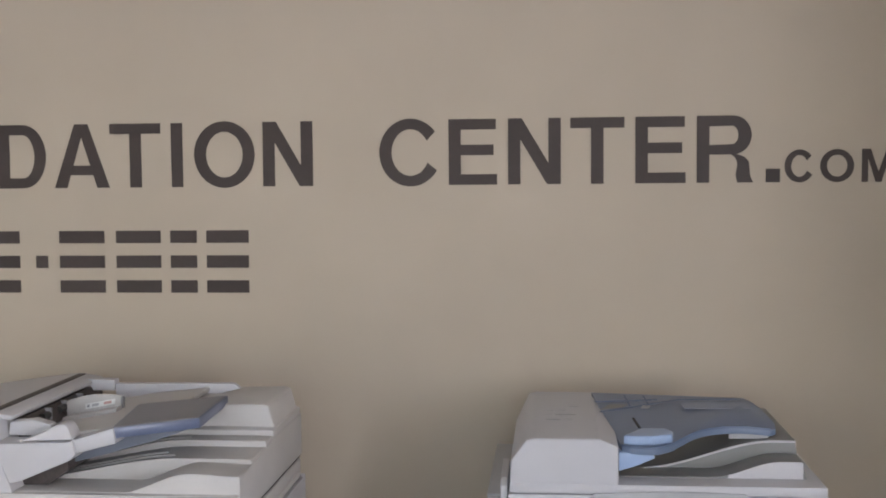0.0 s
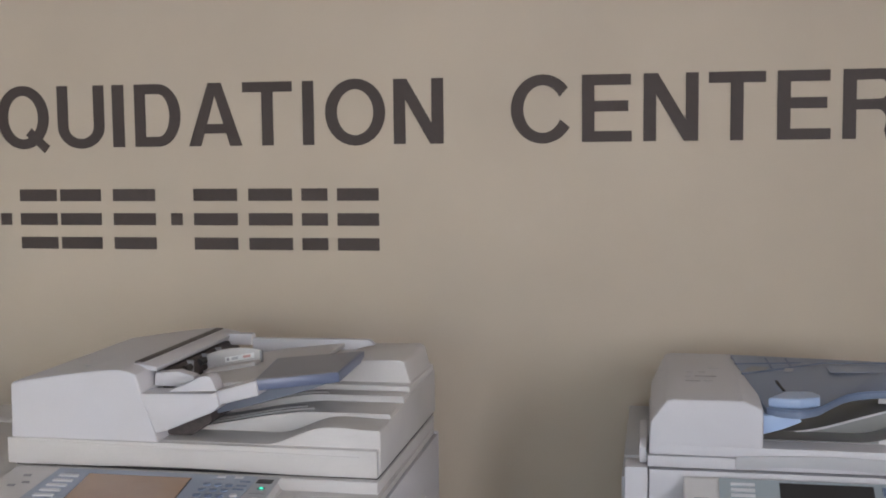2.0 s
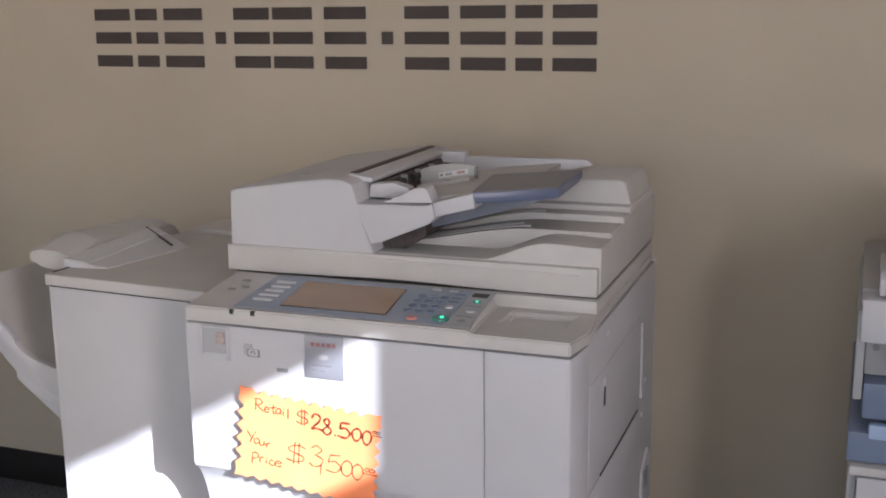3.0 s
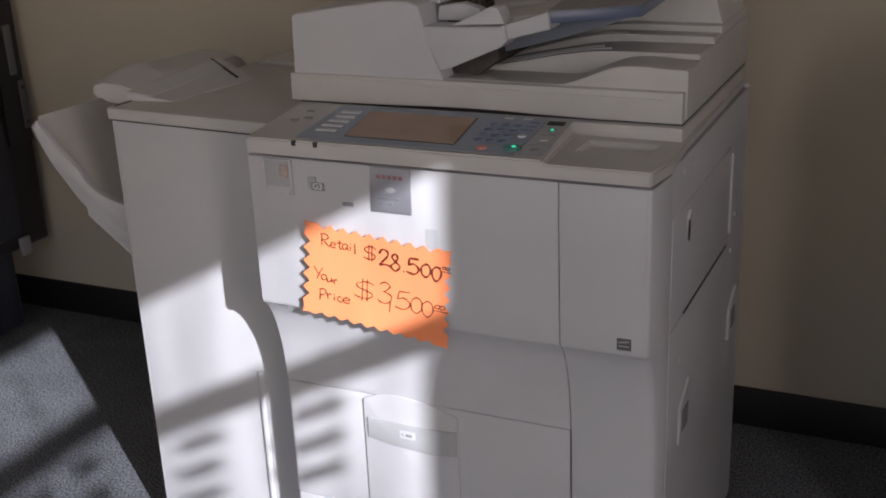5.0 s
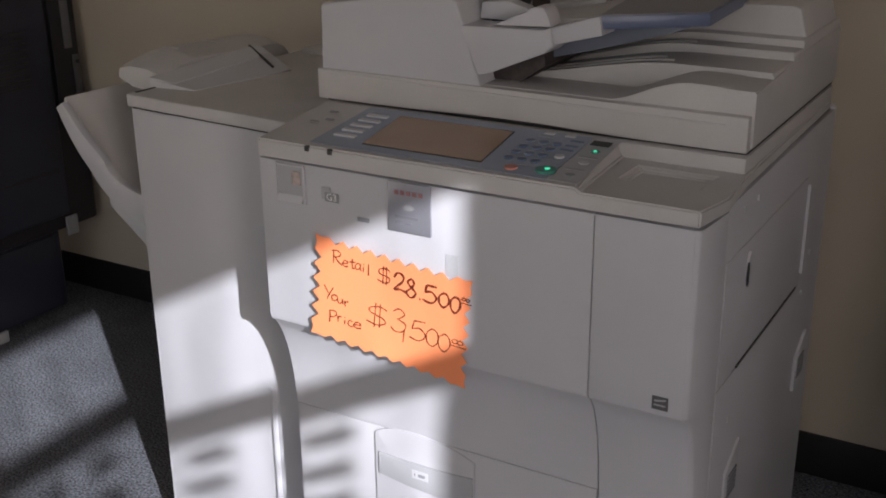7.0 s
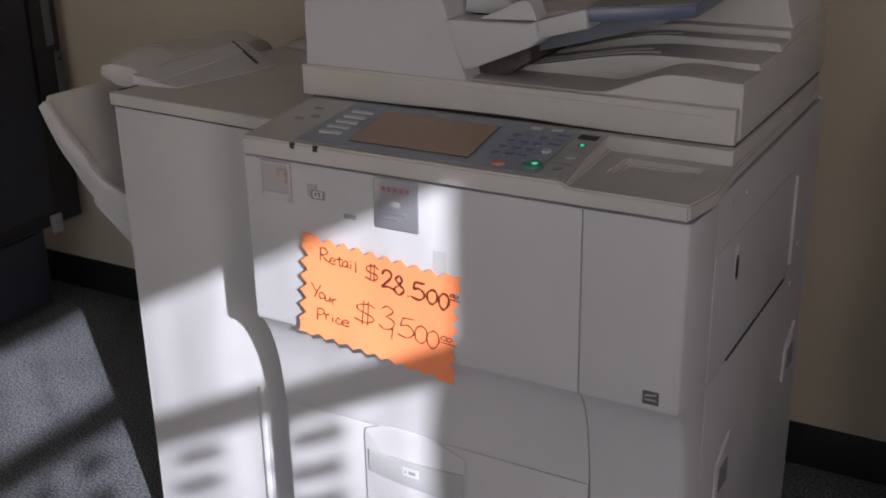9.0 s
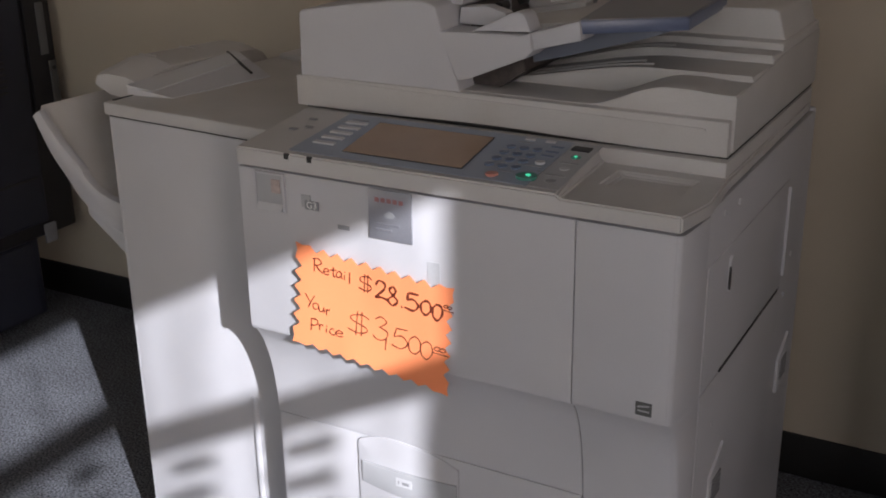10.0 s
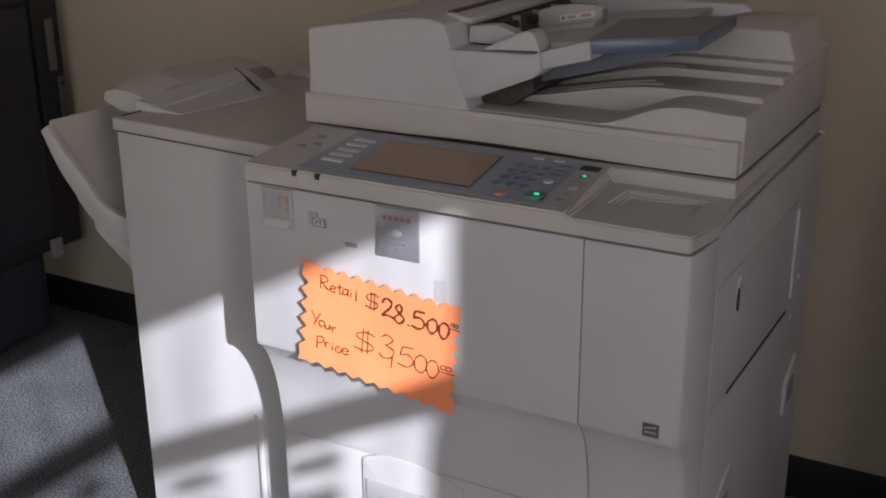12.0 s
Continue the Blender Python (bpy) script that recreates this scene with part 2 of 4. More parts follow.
# side wall with the sunny glazed opening
DY0, DY1, HEAD = -3.75, -2.887, 2.275
bm = box(W_RIGHT, W_RIGHT + 0.12, W_FRONT, DY0, 0.0, CEILING)
box(W_RIGHT, W_RIGHT + 0.12, DY1, 0.0, 0.0, CEILING, bm=bm)
box(W_RIGHT, W_RIGHT + 0.12, DY0, DY1, HEAD, CEILING, bm=bm)
tagged(part("wall_right", bm, WALL), "beige side wall with a glazed entrance", "wall", kind="structure")

door = tagged(new("door_1"), "glazed entrance door with a transom light above", "door", kind="structure")
door.location = (W_RIGHT + 0.05, (DY0 + DY1) / 2, 0)
part("transom_bar", box(W_RIGHT + 0.0, W_RIGHT + 0.03, DY0, DY1, 1.934, 1.992, 0.003), ALU, door, "slim bronze aluminium bar")
part("bottom_rail", box(W_RIGHT + 0.0, W_RIGHT + 0.05, DY0, DY1, 0.0, 0.2, 0.003), ALU, door)
for z0, z1 in ((0.2, 1.934), (1.992, HEAD)):
    part("pane", box(W_RIGHT + 0.022, W_RIGHT + 0.028, DY0, DY1, z0, z1), STREAKED, door)
# window lettering stands as plain bars
for yc in (-3.56, -3.41, -3.223, -3.058):
    for k, (dz, half) in enumerate(((0.010, 0.038), (-0.052, 0.040), (-0.112, 0.040))):
        off = 0.006 if k == 0 else 0.0
        part("lettering_bar", box(W_RIGHT + 0.017, W_RIGHT + 0.021, yc - half + off, yc + half + off, 1.885 + dz - 0.014, 1.885 + dz + 0.014), VINYL, door)

# front wall with a wide shop window
WX0, WX1, WZ0, WZ1 = -3.15, 0.75, 0.5, 2.3
bm = box(W_LEFT, WX0, W_FRONT - 0.12, W_FRONT, 0.0, CEILING)
box(WX1, W_RIGHT, W_FRONT - 0.12, W_FRONT, 0.0, CEILING, bm=bm)
box(WX0, WX1, W_FRONT - 0.12, W_FRONT, 0.0, WZ0, bm=bm)
box(WX0, WX1, W_FRONT - 0.12, W_FRONT, WZ1, CEILING, bm=bm)
tagged(part("wall_front", bm, WALL), "beige shop front wall with a wide window", "wall", kind="structure")
win = tagged(new("window_1"), "wide shop window in a bronze aluminium frame", "window", kind="structure")
win.location = ((WX0 + WX1) / 2, W_FRONT, WZ0)
for x in (WX0 + 0.02, (WX0 + WX1) / 2, WX1 - 0.02):
    part("window_frame", box(x - 0.02, x + 0.02, W_FRONT - 0.09, W_FRONT - 0.04, WZ0, WZ1, 0.003), ALU, win)
for x0, x1 in ((WX0 + 0.04, (WX0 + WX1) / 2 - 0.02), ((WX0 + WX1) / 2 + 0.02, WX1 - 0.04)):
    p = part("pane", box(x0, x1, W_FRONT - 0.068, W_FRONT - 0.062, WZ0, WZ1), GLASS, win)
    p.visible_shadow = False

# ---- lettering on the back wall ----
def strip(outer, inner, x0, x1, z0, z1, y, thick, closed=False, bm=None):
    """A band between two lines of equal length, in units of the letter's box, as a thin plate."""
    b = bm or bmesh.new()
    n = len(outer)
    v = [[b.verts.new((x0 + p[0] * (x1 - x0), d, z0 + p[1] * (z1 - z0))) for p in q] for q in (outer, inner) for d in (y - thick, y)]
    of, ob, jf, jb = v
    for i in range(n if closed else n - 1):
        k = (i + 1) % n
        for a, c in ((of, jf), (ob, jb), (of, ob), (jf, jb)):
            b.faces.new((a[i], a[k], c[k], c[i]))
    if not closed:
        for i in (0, n - 1):
            b.faces.new((of[i], jf[i], jb[i], ob[i]))
    return b


def arc(cx, cz, rx, rz, a0, a1, n=28):
    return [(cx + rx * math.cos(radians(a0 + (a1 - a0) * i / n)), cz + rz * math.sin(radians(a0 + (a1 - a0) * i / n))) for i in range(n + 1)]


def letter(ch, x0, x1, z0, z1, y=-0.0005, thick=0.002, stem=0.0285, bar=0.0245):
    """A bold grotesque capital that fills its box."""
    sx, sz = stem / (x1 - x0), bar / (z1 - z0)

    def plate(pts, extra=0.0, bm=None):
        return prism([(x0 + p * (x1 - x0), z0 + q * (z1 - z0)) for p, q in pts], "y", y - thick - extra, y, bm=bm)

    def band(o, i, closed=False, bm=None, extra=0.0):
        return strip(o, i, x0, x1, z0, z1, y, thick + extra, closed, bm)
    if ch == "I":
        return plate(((0, 0), (1, 0), (1, 1), (0, 1)))
    if ch == "L":
        return plate(((0, 0), (1, 0), (1, sz), (sx, sz), (sx, 1), (0, 1)))
    if ch == "T":
        h = sx / 2
        return plate(((0.5 - h, 0), (0.5 + h, 0), (0.5 + h, 1 - sz), (1, 1 - sz), (1, 1), (0, 1), (0, 1 - sz), (0.5 - h, 1 - sz)))
    if ch == "E":
        m0, m1 = 0.51 - sz / 2 + 0.02, 0.51 + sz / 2 + 0.02
        return plate(((0, 0), (1, 0), (1, sz), (sx, sz), (sx, m0), (0.93, m0), (0.93, m1), (sx, m1), (sx, 1 - sz), (0.98, 1 - sz), (0.98, 1), (0, 1)))
    if ch == "N":
        w = sx * 1.0
        return plate(((0, 0), (w, 0), (w, 0.68), (1 - w * 1.12, 0), (1, 0), (1, 1), (1 - w, 1), (1 - w, 0.32), (w * 1.12, 1), (0, 1)))
    if ch == "M":
        w = sx * 0.95
        return plate(((0, 0), (w, 0), (w, 0.72), (0.5 - w * 0.45, 0), (0.5 + w * 0.45, 0), (1 - w, 0.72), (1 - w, 0), (1, 0), (1, 1), (1 - w * 1.4, 1), (0.5, 0.30), (w * 1.4, 1), (0, 1)))
    if ch == "A":
        w, t = sx * 1.08, sx * 0.58
        b = plate(((0, 0), (w, 0), (0.5, 0.80), (1 - w, 0), (1, 0), (0.5 + t, 1), (0.5 - t, 1)))
        zl, zh = 0.20, 0.20 + sz * 0.95

        def inside(z):
            return w + (0.5 - w) * z / 0.80
        return plate(((inside(zl), zl), (1 - inside(zl), zl), (1 - inside(zh), zh), (inside(zh), zh)), -0.0002, b)
    if ch in "OQ":
        b = band(arc(0.5, 0.5, 0.5, 0.5, 0, 360)[:-1], arc(0.5, 0.5, 0.5 - sx * 1.02, 0.5 - sz * 1.02, 0, 360)[:-1], True)
        if ch == "Q":
            plate(((0.55, 0.22), (0.66, 0.33), (1.0, 0.05), (0.90, -0.06)), 0.0003, b)
        return b
    if ch == "C":
        return band(arc(0.52, 0.5, 0.52, 0.5, 38, 328), arc(0.52, 0.5, 0.52 - sx * 1.02, 0.5 - sz * 1.02, 30, 334))
    if ch == "U":
        return band([(0, 1)] + arc(0.5, 0.36, 0.5, 0.36, 180, 360) + [(1, 1)], [(sx, 1)] + arc(0.5, 0.36, 0.5 - sx, 0.36 - sz, 180, 360) + [(1 - sx, 1)])
    if ch == "D":
        o = [(0, 1), (0, 0)] + arc(0.52, 0.5, 0.48, 0.5, -90, 90)
        i = [(sx, 1 - sz), (sx, sz)] + arc(0.52, 0.5, 0.48 - sx, 0.5 - sz, -90, 90)
        return band(o, i, True)
    # R: stem and bowl as one band, with a leg
    o = [(0, 1), (0, 0.42)] + arc(0.64, 0.71, 0.33, 0.29, -90, 90)
    i = [(sx, 1 - sz), (sx, 0.42 + sz * 0.9)] + arc(0.62, 0.71, 0.34 - sx, 0.29 - sz * 0.95, -90, 90)
    b = band(o, i, True)
    plate(((0, 0), (sx, 0), (sx, 0.42), (0, 0.42)), 0.0, b)
    leg = arc(0.62, 0.27, 0.31, 0.16, 90, 0, 8)
    plate([(0.66, 0.44)] + leg[2:] + [(0.945, 0.10), (1.0, 0.0), (0.945 - sx, 0.0), (0.945 - sx * 1.15, 0.12)] + arc(0.56, 0.26, 0.16, 0.165, 0, 90, 6), -0.0003, b)
    return b


sign = thing("wall_lettering", (-0.7, -0.001, 1.498), "dark brown cut vinyl capital letters on the beige wall", "sign")
Z0, Z1 = 1.498, 1.651
CAPS = (("I", -2.293, -2.265), ("E", -2.244, -2.131), ("R", -2.111, -1.981), ("L", -1.856, -1.744), ("I", -1.731, -1.701), ("Q", -1.68, -1.539),
        ("U", -1.515, -1.389), ("I", -1.367, -1.336), ("D", -1.308, -1.188), ("A", -1.167, -1.03), ("T", -1.027, -0.902), ("I", -0.876, -0.848),
        ("O", -0.82, -0.672), ("N", -0.652, -0.532), ("C", -0.373, -0.231), ("E", -0.209, -0.096), ("N", -0.07, 0.052), ("T", 0.074, 0.198),
        ("E", 0.223, 0.337), ("R", 0.362, 0.489))
for ch, x0, x1 in CAPS:
    d = 0.003 if ch in "OCQU" else 0.0
    part("letter", letter(ch, x0, x1, Z0 - d, Z1 + (0 if ch == "U" else d)), VINYL, sign)
part("full_stop", box(0.517, 0.549, -0.0025, -0.0005, Z0, Z0 + 0.031), VINYL, sign)
for ch, x0, x1 in (("C", 0.559, 0.623), ("O", 0.638, 0.713), ("M", 0.73, 0.804)):
    part("letter", letter(ch, x0, x1, Z0 - 0.001, Z0 + 0.074, stem=0.0145, bar=0.0125), VINYL, sign)

# the second line stands as plain bars
line = thing("wall_lettering", (-1.37, -0.001, 1.245), "line of dark brown vinyl bars on the beige wall", "sign")
for x0, x1 in ((-2.048, -1.938), (-1.921, -1.855), (-1.834, -1.719), (-1.627, -1.526), (-1.516, -1.406), (-1.373, -1.261),
               (-1.16, -1.047), (-1.018, -0.907), (-0.883, -0.818), (-0.794, -0.691)):
    for z in (1.244, 1.304, 1.364):
        part("lettering_bar", box(x0, x1, -0.0025, -0.0005, z, z + 0.03), VINYL, line)
for x0, x1 in ((-1.682, -1.652), (-1.22, -1.19)):
    part("lettering_bar", box(x0, x1, -0.0025, -0.0005, 1.304, 1.334), VINYL, line)


# ---- the large copier with its finisher ----
def large_copier():
    t = thing("photocopier", (-0.81, -0.69, 0), "large off-white office photocopier with a sheet feeder on the carpet", "photocopier")
    X0, X1, YB = -1.15, -0.480, -0.38
    part("chassis", box(X0 + 0.008, X1 - 0.008, -0.955, YB, 0.05, 0.905), DARK, t)
    # right side skin, with a side door
    side = part("side_panel", box(X1 - 0.012, X1, -0.948, YB, 0.04, 0.9005, 0.002), SHELL, t)
    part("side_door", box(X1, X1 + 0.0015, -0.940, -0.522, 0.6485, 0.825, 0.0006), SHELL, side)
    part("side_door", box(X1, X1 + 0.0015, -0.940, -0.522, 0.30, 0.6445, 0.0006), SHELL, side)
    part("door_ridge", box(X1, X1 + 0.006, -0.524, -0.518, 0.665, 0.812, 0.002), SHELL, side)
    part("door_gap", box(X1, X1 + 0.0022, -0.855, -0.540, 0.6436, 0.6480), DARK, side)
    part("latch", disc(X1 + 0.001, -0.838, 0.783, 0.026, 0.004, "x", 16, stretch=0.45), SHELL, side)
    part("latch_slot", disc(X1 + 0.0035, -0.847, 0.780, 0.017, 0.0020, "x", 16, stretch=0.2), DARK, side)
    for y, z in ((-0.812, 0.875), (-0.878, 0.879), (-0.46, 0.68), (-0.871, 0.573), (-0.49, 0.62)):
        part("screw_cap", disc(X1, y, z, 0.0045, 0.0022, "x", 12), SHELL, side)
    for y0, y1, z0, z1 in ((-0.49, -0.43, 0.44, 0.53), (-0.87, -0.81, 0.42, 0.515)):
        v = part("vent", prism([(y0, z0), (y1, z0), (y1, z1), (y0, z1 - 0.03)], "x", X1, X1 + 0.005, 0.001), SHELL, side)
        for k in range(5):
            z = z0 + 0.02 + k * 0.008
            part("vent_slot", box(X1 + 0.005, X1 + 0.007, y0 + 0.01, y1 - 0.01, z, z + 0.004), SHADE_GREY, v)
    part("back_panel", box(X0, X1, YB - 0.002, YB + 0.012, 0.04, 0.905, 0.004), SHELL, t)
    part("side_panel", box(X0, X0 + 0.012, -0.96, YB, 0.04, 0.893, 0.004), SHELL, t)

    # front door: upright face, overhanging lip, hollow curve down to the drawers
    prof = [(-1.034, 0.897), (-1.034, 0.652), (-1.031, 0.644)] + curve_pts([(-1.024, 0.64), (-1.010, 0.617), (-0.997, 0.58), (-0.988, 0.535), (-0.982, 0.479)], 4)
    inner = [(-0.957, 0.479), (-0.957, 0.897)]
    part("front_door", prism(prof + inner, "x", -1.135, -0.6197, 0.0012), SHELL, t, smooth=20)
    # right hand front cover, with a chamfered corner
    low = [(-0.982, 0.479), (-0.976, 0.05)]
    bmr = prism(prof + low[1:] + [(-0.957, 0.05), (-0.957, 0.897)], "x", -0.6183, -0.492, 0.0012)
    part("front_cover", bmr, SHELL, t, smooth=20)
    chamf = []
    for y, z in prof + low[1:]:
        chamf.append((y, z))
    b = bmesh.new()
    rows = []
    for y, z in chamf:
        row = []
        k = (-0.95 - y) / 0.084
        for dx, dy in ((0.0, 0.0), (0.004, 0.001), (0.007, 0.005), (0.0125, 0.070 * k), (0.0132, 0.078 * k)):
            row.append(b.verts.new((-0.492 + dx, y + dy, z)))
        row.append(b.verts.new((-0.4785, -0.95, z)))
        rows.append(row)
    for r0, r1 in zip(rows, rows[1:]):
        for k in range(5):
            b.faces.new((r0[k], r0[k + 1], r1[k + 1], r1[k]))
    back = [b.verts.new((-0.492, -0.95, r[0].co.z)) for r in rows]
    for i in range(len(rows) - 1):
        b.faces.new((rows[i][5], back[i], back[i + 1], rows[i + 1][5]))
    b.faces.new([*rows[0], back[0]])
    b.faces.new([*rows[-1], back[-1]])
    part("corner_cover", b, SHELL, t, smooth=50)

    # drawers
    dr = part("drawer", box(-1.135, -0.6215, -0.981, -0.957, 0.2545, 0.4772, 0.0015), SHELL, t)
    arch = [(-0.987, 0.256), (-0.987, 0.467)] + curve_pts([(-0.987, 0.470), (-0.95, 0.482), (-0.90, 0.483), (-0.85, 0.475), (-0.813, 0.462)], 5)[1:] + [(-0.813, 0.256)]
    part("handle_cover", prism(arch, "y", -0.9845, -0.975, 0.0015), SHELL, dr)
    rec = [(-0.979, 0.399)] + curve_pts([(-0.979, 0.436), (-0.93, 0.434), (-0.87, 0.434), (-0.815, 0.437)], 4) + [(-0.815, 0.392)] + curve_pts([(-0.86, 0.386), (-0.93, 0.391)], 3)
    part("handle", prism(rec, "y", -0.988, -0.980, 0.0015), SHELL_GREY, dr, "light grey recessed grip")
    part("paper_label", box(-0.918, -0.890, -0.9887, -0.988, 0.409, 0.423), KEY_WHITE, dr)
    for x0, x1 in ((-0.914, -0.912), (-0.907, -0.895)):
        part("label_bar", box(x0, x1, -0.9893, -0.9888, 0.4135, 0.4185), SHADE_GREY, dr)
    part("drawer", box(-1.135, -0.6205, -0.981, -0.957, 0.05, 0.252, 0.0025), SHELL, t)
    for x in (-1.07, -0.55):
        for y in (-0.88, -0.42):
            part("caster", disc(x, y, 0.026, 0.026, 0.03, "x", 16), DARK, t)

    # things on the front door: slot, marks, badge
    F = -1.0345
    fr = part("switch_recess", box(-1.106, -1.054, F - 0.0015, F + 0.001, 0.837, 0.895, 0.0006), SHELL, t)
    for x0, x1, z0, z1 in ((-1.106, -1.1025, 0.839, 0.895), (-1.0575, -1.054, 0.839, 0.895), (-1.1025, -1.0575, 0.892, 0.895)):
        part("recess_rim", box(x0, x1, F - 0.004, F - 0.0015, z0, z1, 0.001), SHELL, fr)
    part("switch_well", box(-1.102, -1.058, F - 0.0022, F - 0.0015, 0.850, 0.892), SHELL_GREY, fr)
    part("switch_lip", prism([(F - 0.0075, 0.8405), (F - 0.0015, 0.850), (F - 0.0015, 0.8405)], "x", -1.102, -1.058), KEY_WHITE, fr)
    part("rocker_switch", box(-1.076, -1.061, F - 0.0045, F - 0.0022, 0.866, 0.886, 0.001), material("faded_switch", (0.50, 0.40, 0.37), 0.5, grain=0.05, stain=0.25, stain_scale=90), fr, "faded pinkish switch")
    part("logo_mark", box(-1.027, -1.012, F - 0.0012, F, 0.852, 0.870), SHELL_GREY, t, "small grey printed mark")
    pl = part("mark_plate", box(-1.021, -0.998, F - 0.0018, F - 0.0012, 0.8495, 0.8625), SHADE_GREY, t, "small grey plate marked G3")
    cu = bpy.data.curves.new("mark_text", "FONT")
    cu.body, cu.size, cu.align_x, cu.align_y, cu.extrude = "G3", 0.0145, "CENTER", "CENTER", 0.0002
    tmp = bpy.data.objects.new("mark_text", cu)
    scene.collection.objects.link(tmp)
    bpy.context.view_layer.update()
    me = bpy.data.meshes.new_from_object(tmp.evaluated_get(bpy.context.evaluated_depsgraph_get()))
    bpy.data.objects.remove(tmp)
    b = bmesh.new()
    b.from_mesh(me)
    bmesh.ops.transform(b, matrix=pose(-1.0095, F - 0.0021, 0.856, 90), verts=b.verts[:])
    part("mark_text", b, PAPER, pl)
    part("door_slit", box(-0.968, -0.949, F - 0.0012, F, 0.829, 0.835), SHADE_GREY, t)
    bd = part("badge", box(-0.916, -0.849, F - 0.003, F, 0.826, 0.896, 0.001), BADGE, t, "square silver maker's badge")
    for k in range(5):
        part("badge_bar", box(-0.905 + k * 0.0093, -0.8985 + k * 0.0093, F - 0.0036, F - 0.003, 0.879, 0.885), BADGE_RED, bd)
    part("badge_dot", disc(-0.883, F - 0.0038, 0.862, 0.0042, 0.0008, "y", 14, stretch=1.9), SHELL_GREY, bd)
    part("badge_bar", box(-0.905, -0.868, F - 0.0035, F - 0.003, 0.846, 0.850), BADGE_DIM, bd)
    part("badge_bar", box(-0.905, -0.880, F - 0.0035, F - 0.003, 0.838, 0.842), BADGE_DIM, bd)
    en = part("energy_label", box(-0.532, -0.511, F - 0.001, F, 0.655, 0.673), STICKER, t, "small dark grey square sticker")
    part("label_bar", box(-0.529, -0.514, F - 0.0016, F - 0.001, 0.6605, 0.6625), SHELL_GREY, en)
    part("label_bar", prism([(-0.529, 0.6655), (-0.514, 0.6685), (-0.514, 0.6705), (-0.529, 0.668)], "y", F - 0.0016, F - 0.001), SHELL_GREY, en)

    # operation panel, a shallow wedge with a chamfered corner
    def top(y):
        return 0.930 + (y + 1.045) * 0.1
    plan = [(-1.126, -1.048), (-0.484, -1.046), (-0.472, -0.975), (-0.481, -0.872), (-0.484, -0.40), (-1.126, -0.40)]
    b = prism(plan, "z", 0.904, 0.926)
    for co, no in (((0, -0.876, 0), (0, 1, 0)), ((0, -0.868, 0), (0, 1, 0)), ((-0.641, 0, 0), (1, 0.09, 0)), ((-0.637, 0, 0), (1, 0.09, 0)),
                   ((-0.617, 0, 0), (1, 0, 0)), ((-0.513, 0, 0), (1, 0, 0)), ((0, -0.960, 0), (0, 1, 0)), ((0, -0.895, 0), (0, 1, 0))):
        if no[1] == 0.09:
            co = (co[0], -1.04, 0)
        bmesh.ops.bisect_plane(b, geom=b.verts[:] + b.edges[:] + b.faces[:], plane_co=co, plane_no=no)
    for v in b.verts:
        if v.co.z > 0.92:
            if v.co.x + 0.09 * (v.co.y + 1.04) > -0.639:
                v.co.z = 0.9250 - 0.025 * min(v.co.y + 1.045, 0.17)
            else:
                v.co.z = top(v.co.y) if v.co.y < -0.872 else 0.931
    well = [f for f in b.faces if f.normal.z > 0.9 and -0.617 < f.calc_center_median().x < -0.513 and -0.960 < f.calc_center_median().y < -0.895]
    bmesh.ops.inset_region(b, faces=well, thickness=0.007, depth=-0.007)
    bmesh.ops.recalc_face_normals(b, faces=b.faces[:])
    bmesh.ops.bevel(b, geom=[e for e in b.edges if len(e.link_faces) == 2 and e.calc_face_angle(0) > 0.55], offset=0.0025, segments=2, affect="EDGES")
    pn = part("operation_panel", b, SHELL_WARM, t)

    def on_panel(name, x0, x1, y0, y1, lift, mat, parent, skew=0.0, low=0.0, label=""):
        b = bmesh.new()
        vs = []
        for h in (low, lift):
            for x, y in ((x0, y0), (x1, y0), (x1 - skew, y1), (x0 - skew, y1)):
                vs.append(b.verts.new((x, y, top(y) + h + 0.0016)))
        for f in ((0, 1, 2, 3), (4, 5, 6, 7), (0, 1, 5, 4), (1, 2, 6, 5), (2, 3, 7, 6), (3, 0, 4, 7)):
            b.faces.new([vs[i] for i in f])
        return part(name, b, mat, parent, label)
    on_panel("key_field", -1.041, -0.684, -1.039, -0.886, 0.0008, PANEL_BLUE, pn, 0.0, label="blue-grey key field")
    on_panel("key_strip", -0.680, -0.641, -1.039, -0.886, 0.0008, SHELL_GREY, pn, 0.004)
    on_panel("screen_rim", -0.9665, -0.7832, -1.0202, -0.9055, 0.0018, DARK, pn, 0.010, 0.0008)
    on_panel("screen", -0.965, -0.784, -1.019, -0.908, 0.0024, SCREEN, pn, 0.010, 0.0019, "dim amber-grey display")
    for k in range(5):
        y = -1.005 + k * 0.0205
        on_panel("key", -1.024, -0.990, y, y + 0.0075, 0.003, KEY_WHITE, pn)
    for x, y in ((-1.092, -0.969), (-1.074, -0.955), (-1.088, -0.925)):
        on_panel("key", x, x + 0.013, y, y + 0.006, 0.0012, SHADE_GREY, pn)
    for x in (-1.039, -1.001):
        part("panel_notch", box(x - 0.0035, x + 0.0035, -1.0488, -1.0435, 0.922, 0.9298), DARK, pn)
    for i in range(3):
        for j in range(4):
            x, y = -0.758 + i * 0.0190, -0.992 + j * 0.0215
            b = disc(x, y, 0, 0.0068, 0.0040, "z", 14, stretch=0.95)
            for v in b.verts:
                v.co.z += top(y)
            part("key", b, KEY_BLUE, pn)

    def round_key(x, y, r, mat, high=0.0045, name="key", label=""):
        b = disc(x, y, top(y), r, high, "z", 20)
        return part(name, b, mat, pn, label)
    round_key(-0.739, -1.022, 0.0085, KEY_RED, label="faded red stop key")
    g = round_key(-0.695, -1.014, 0.0135, KEY_GREEN, label="green start key")
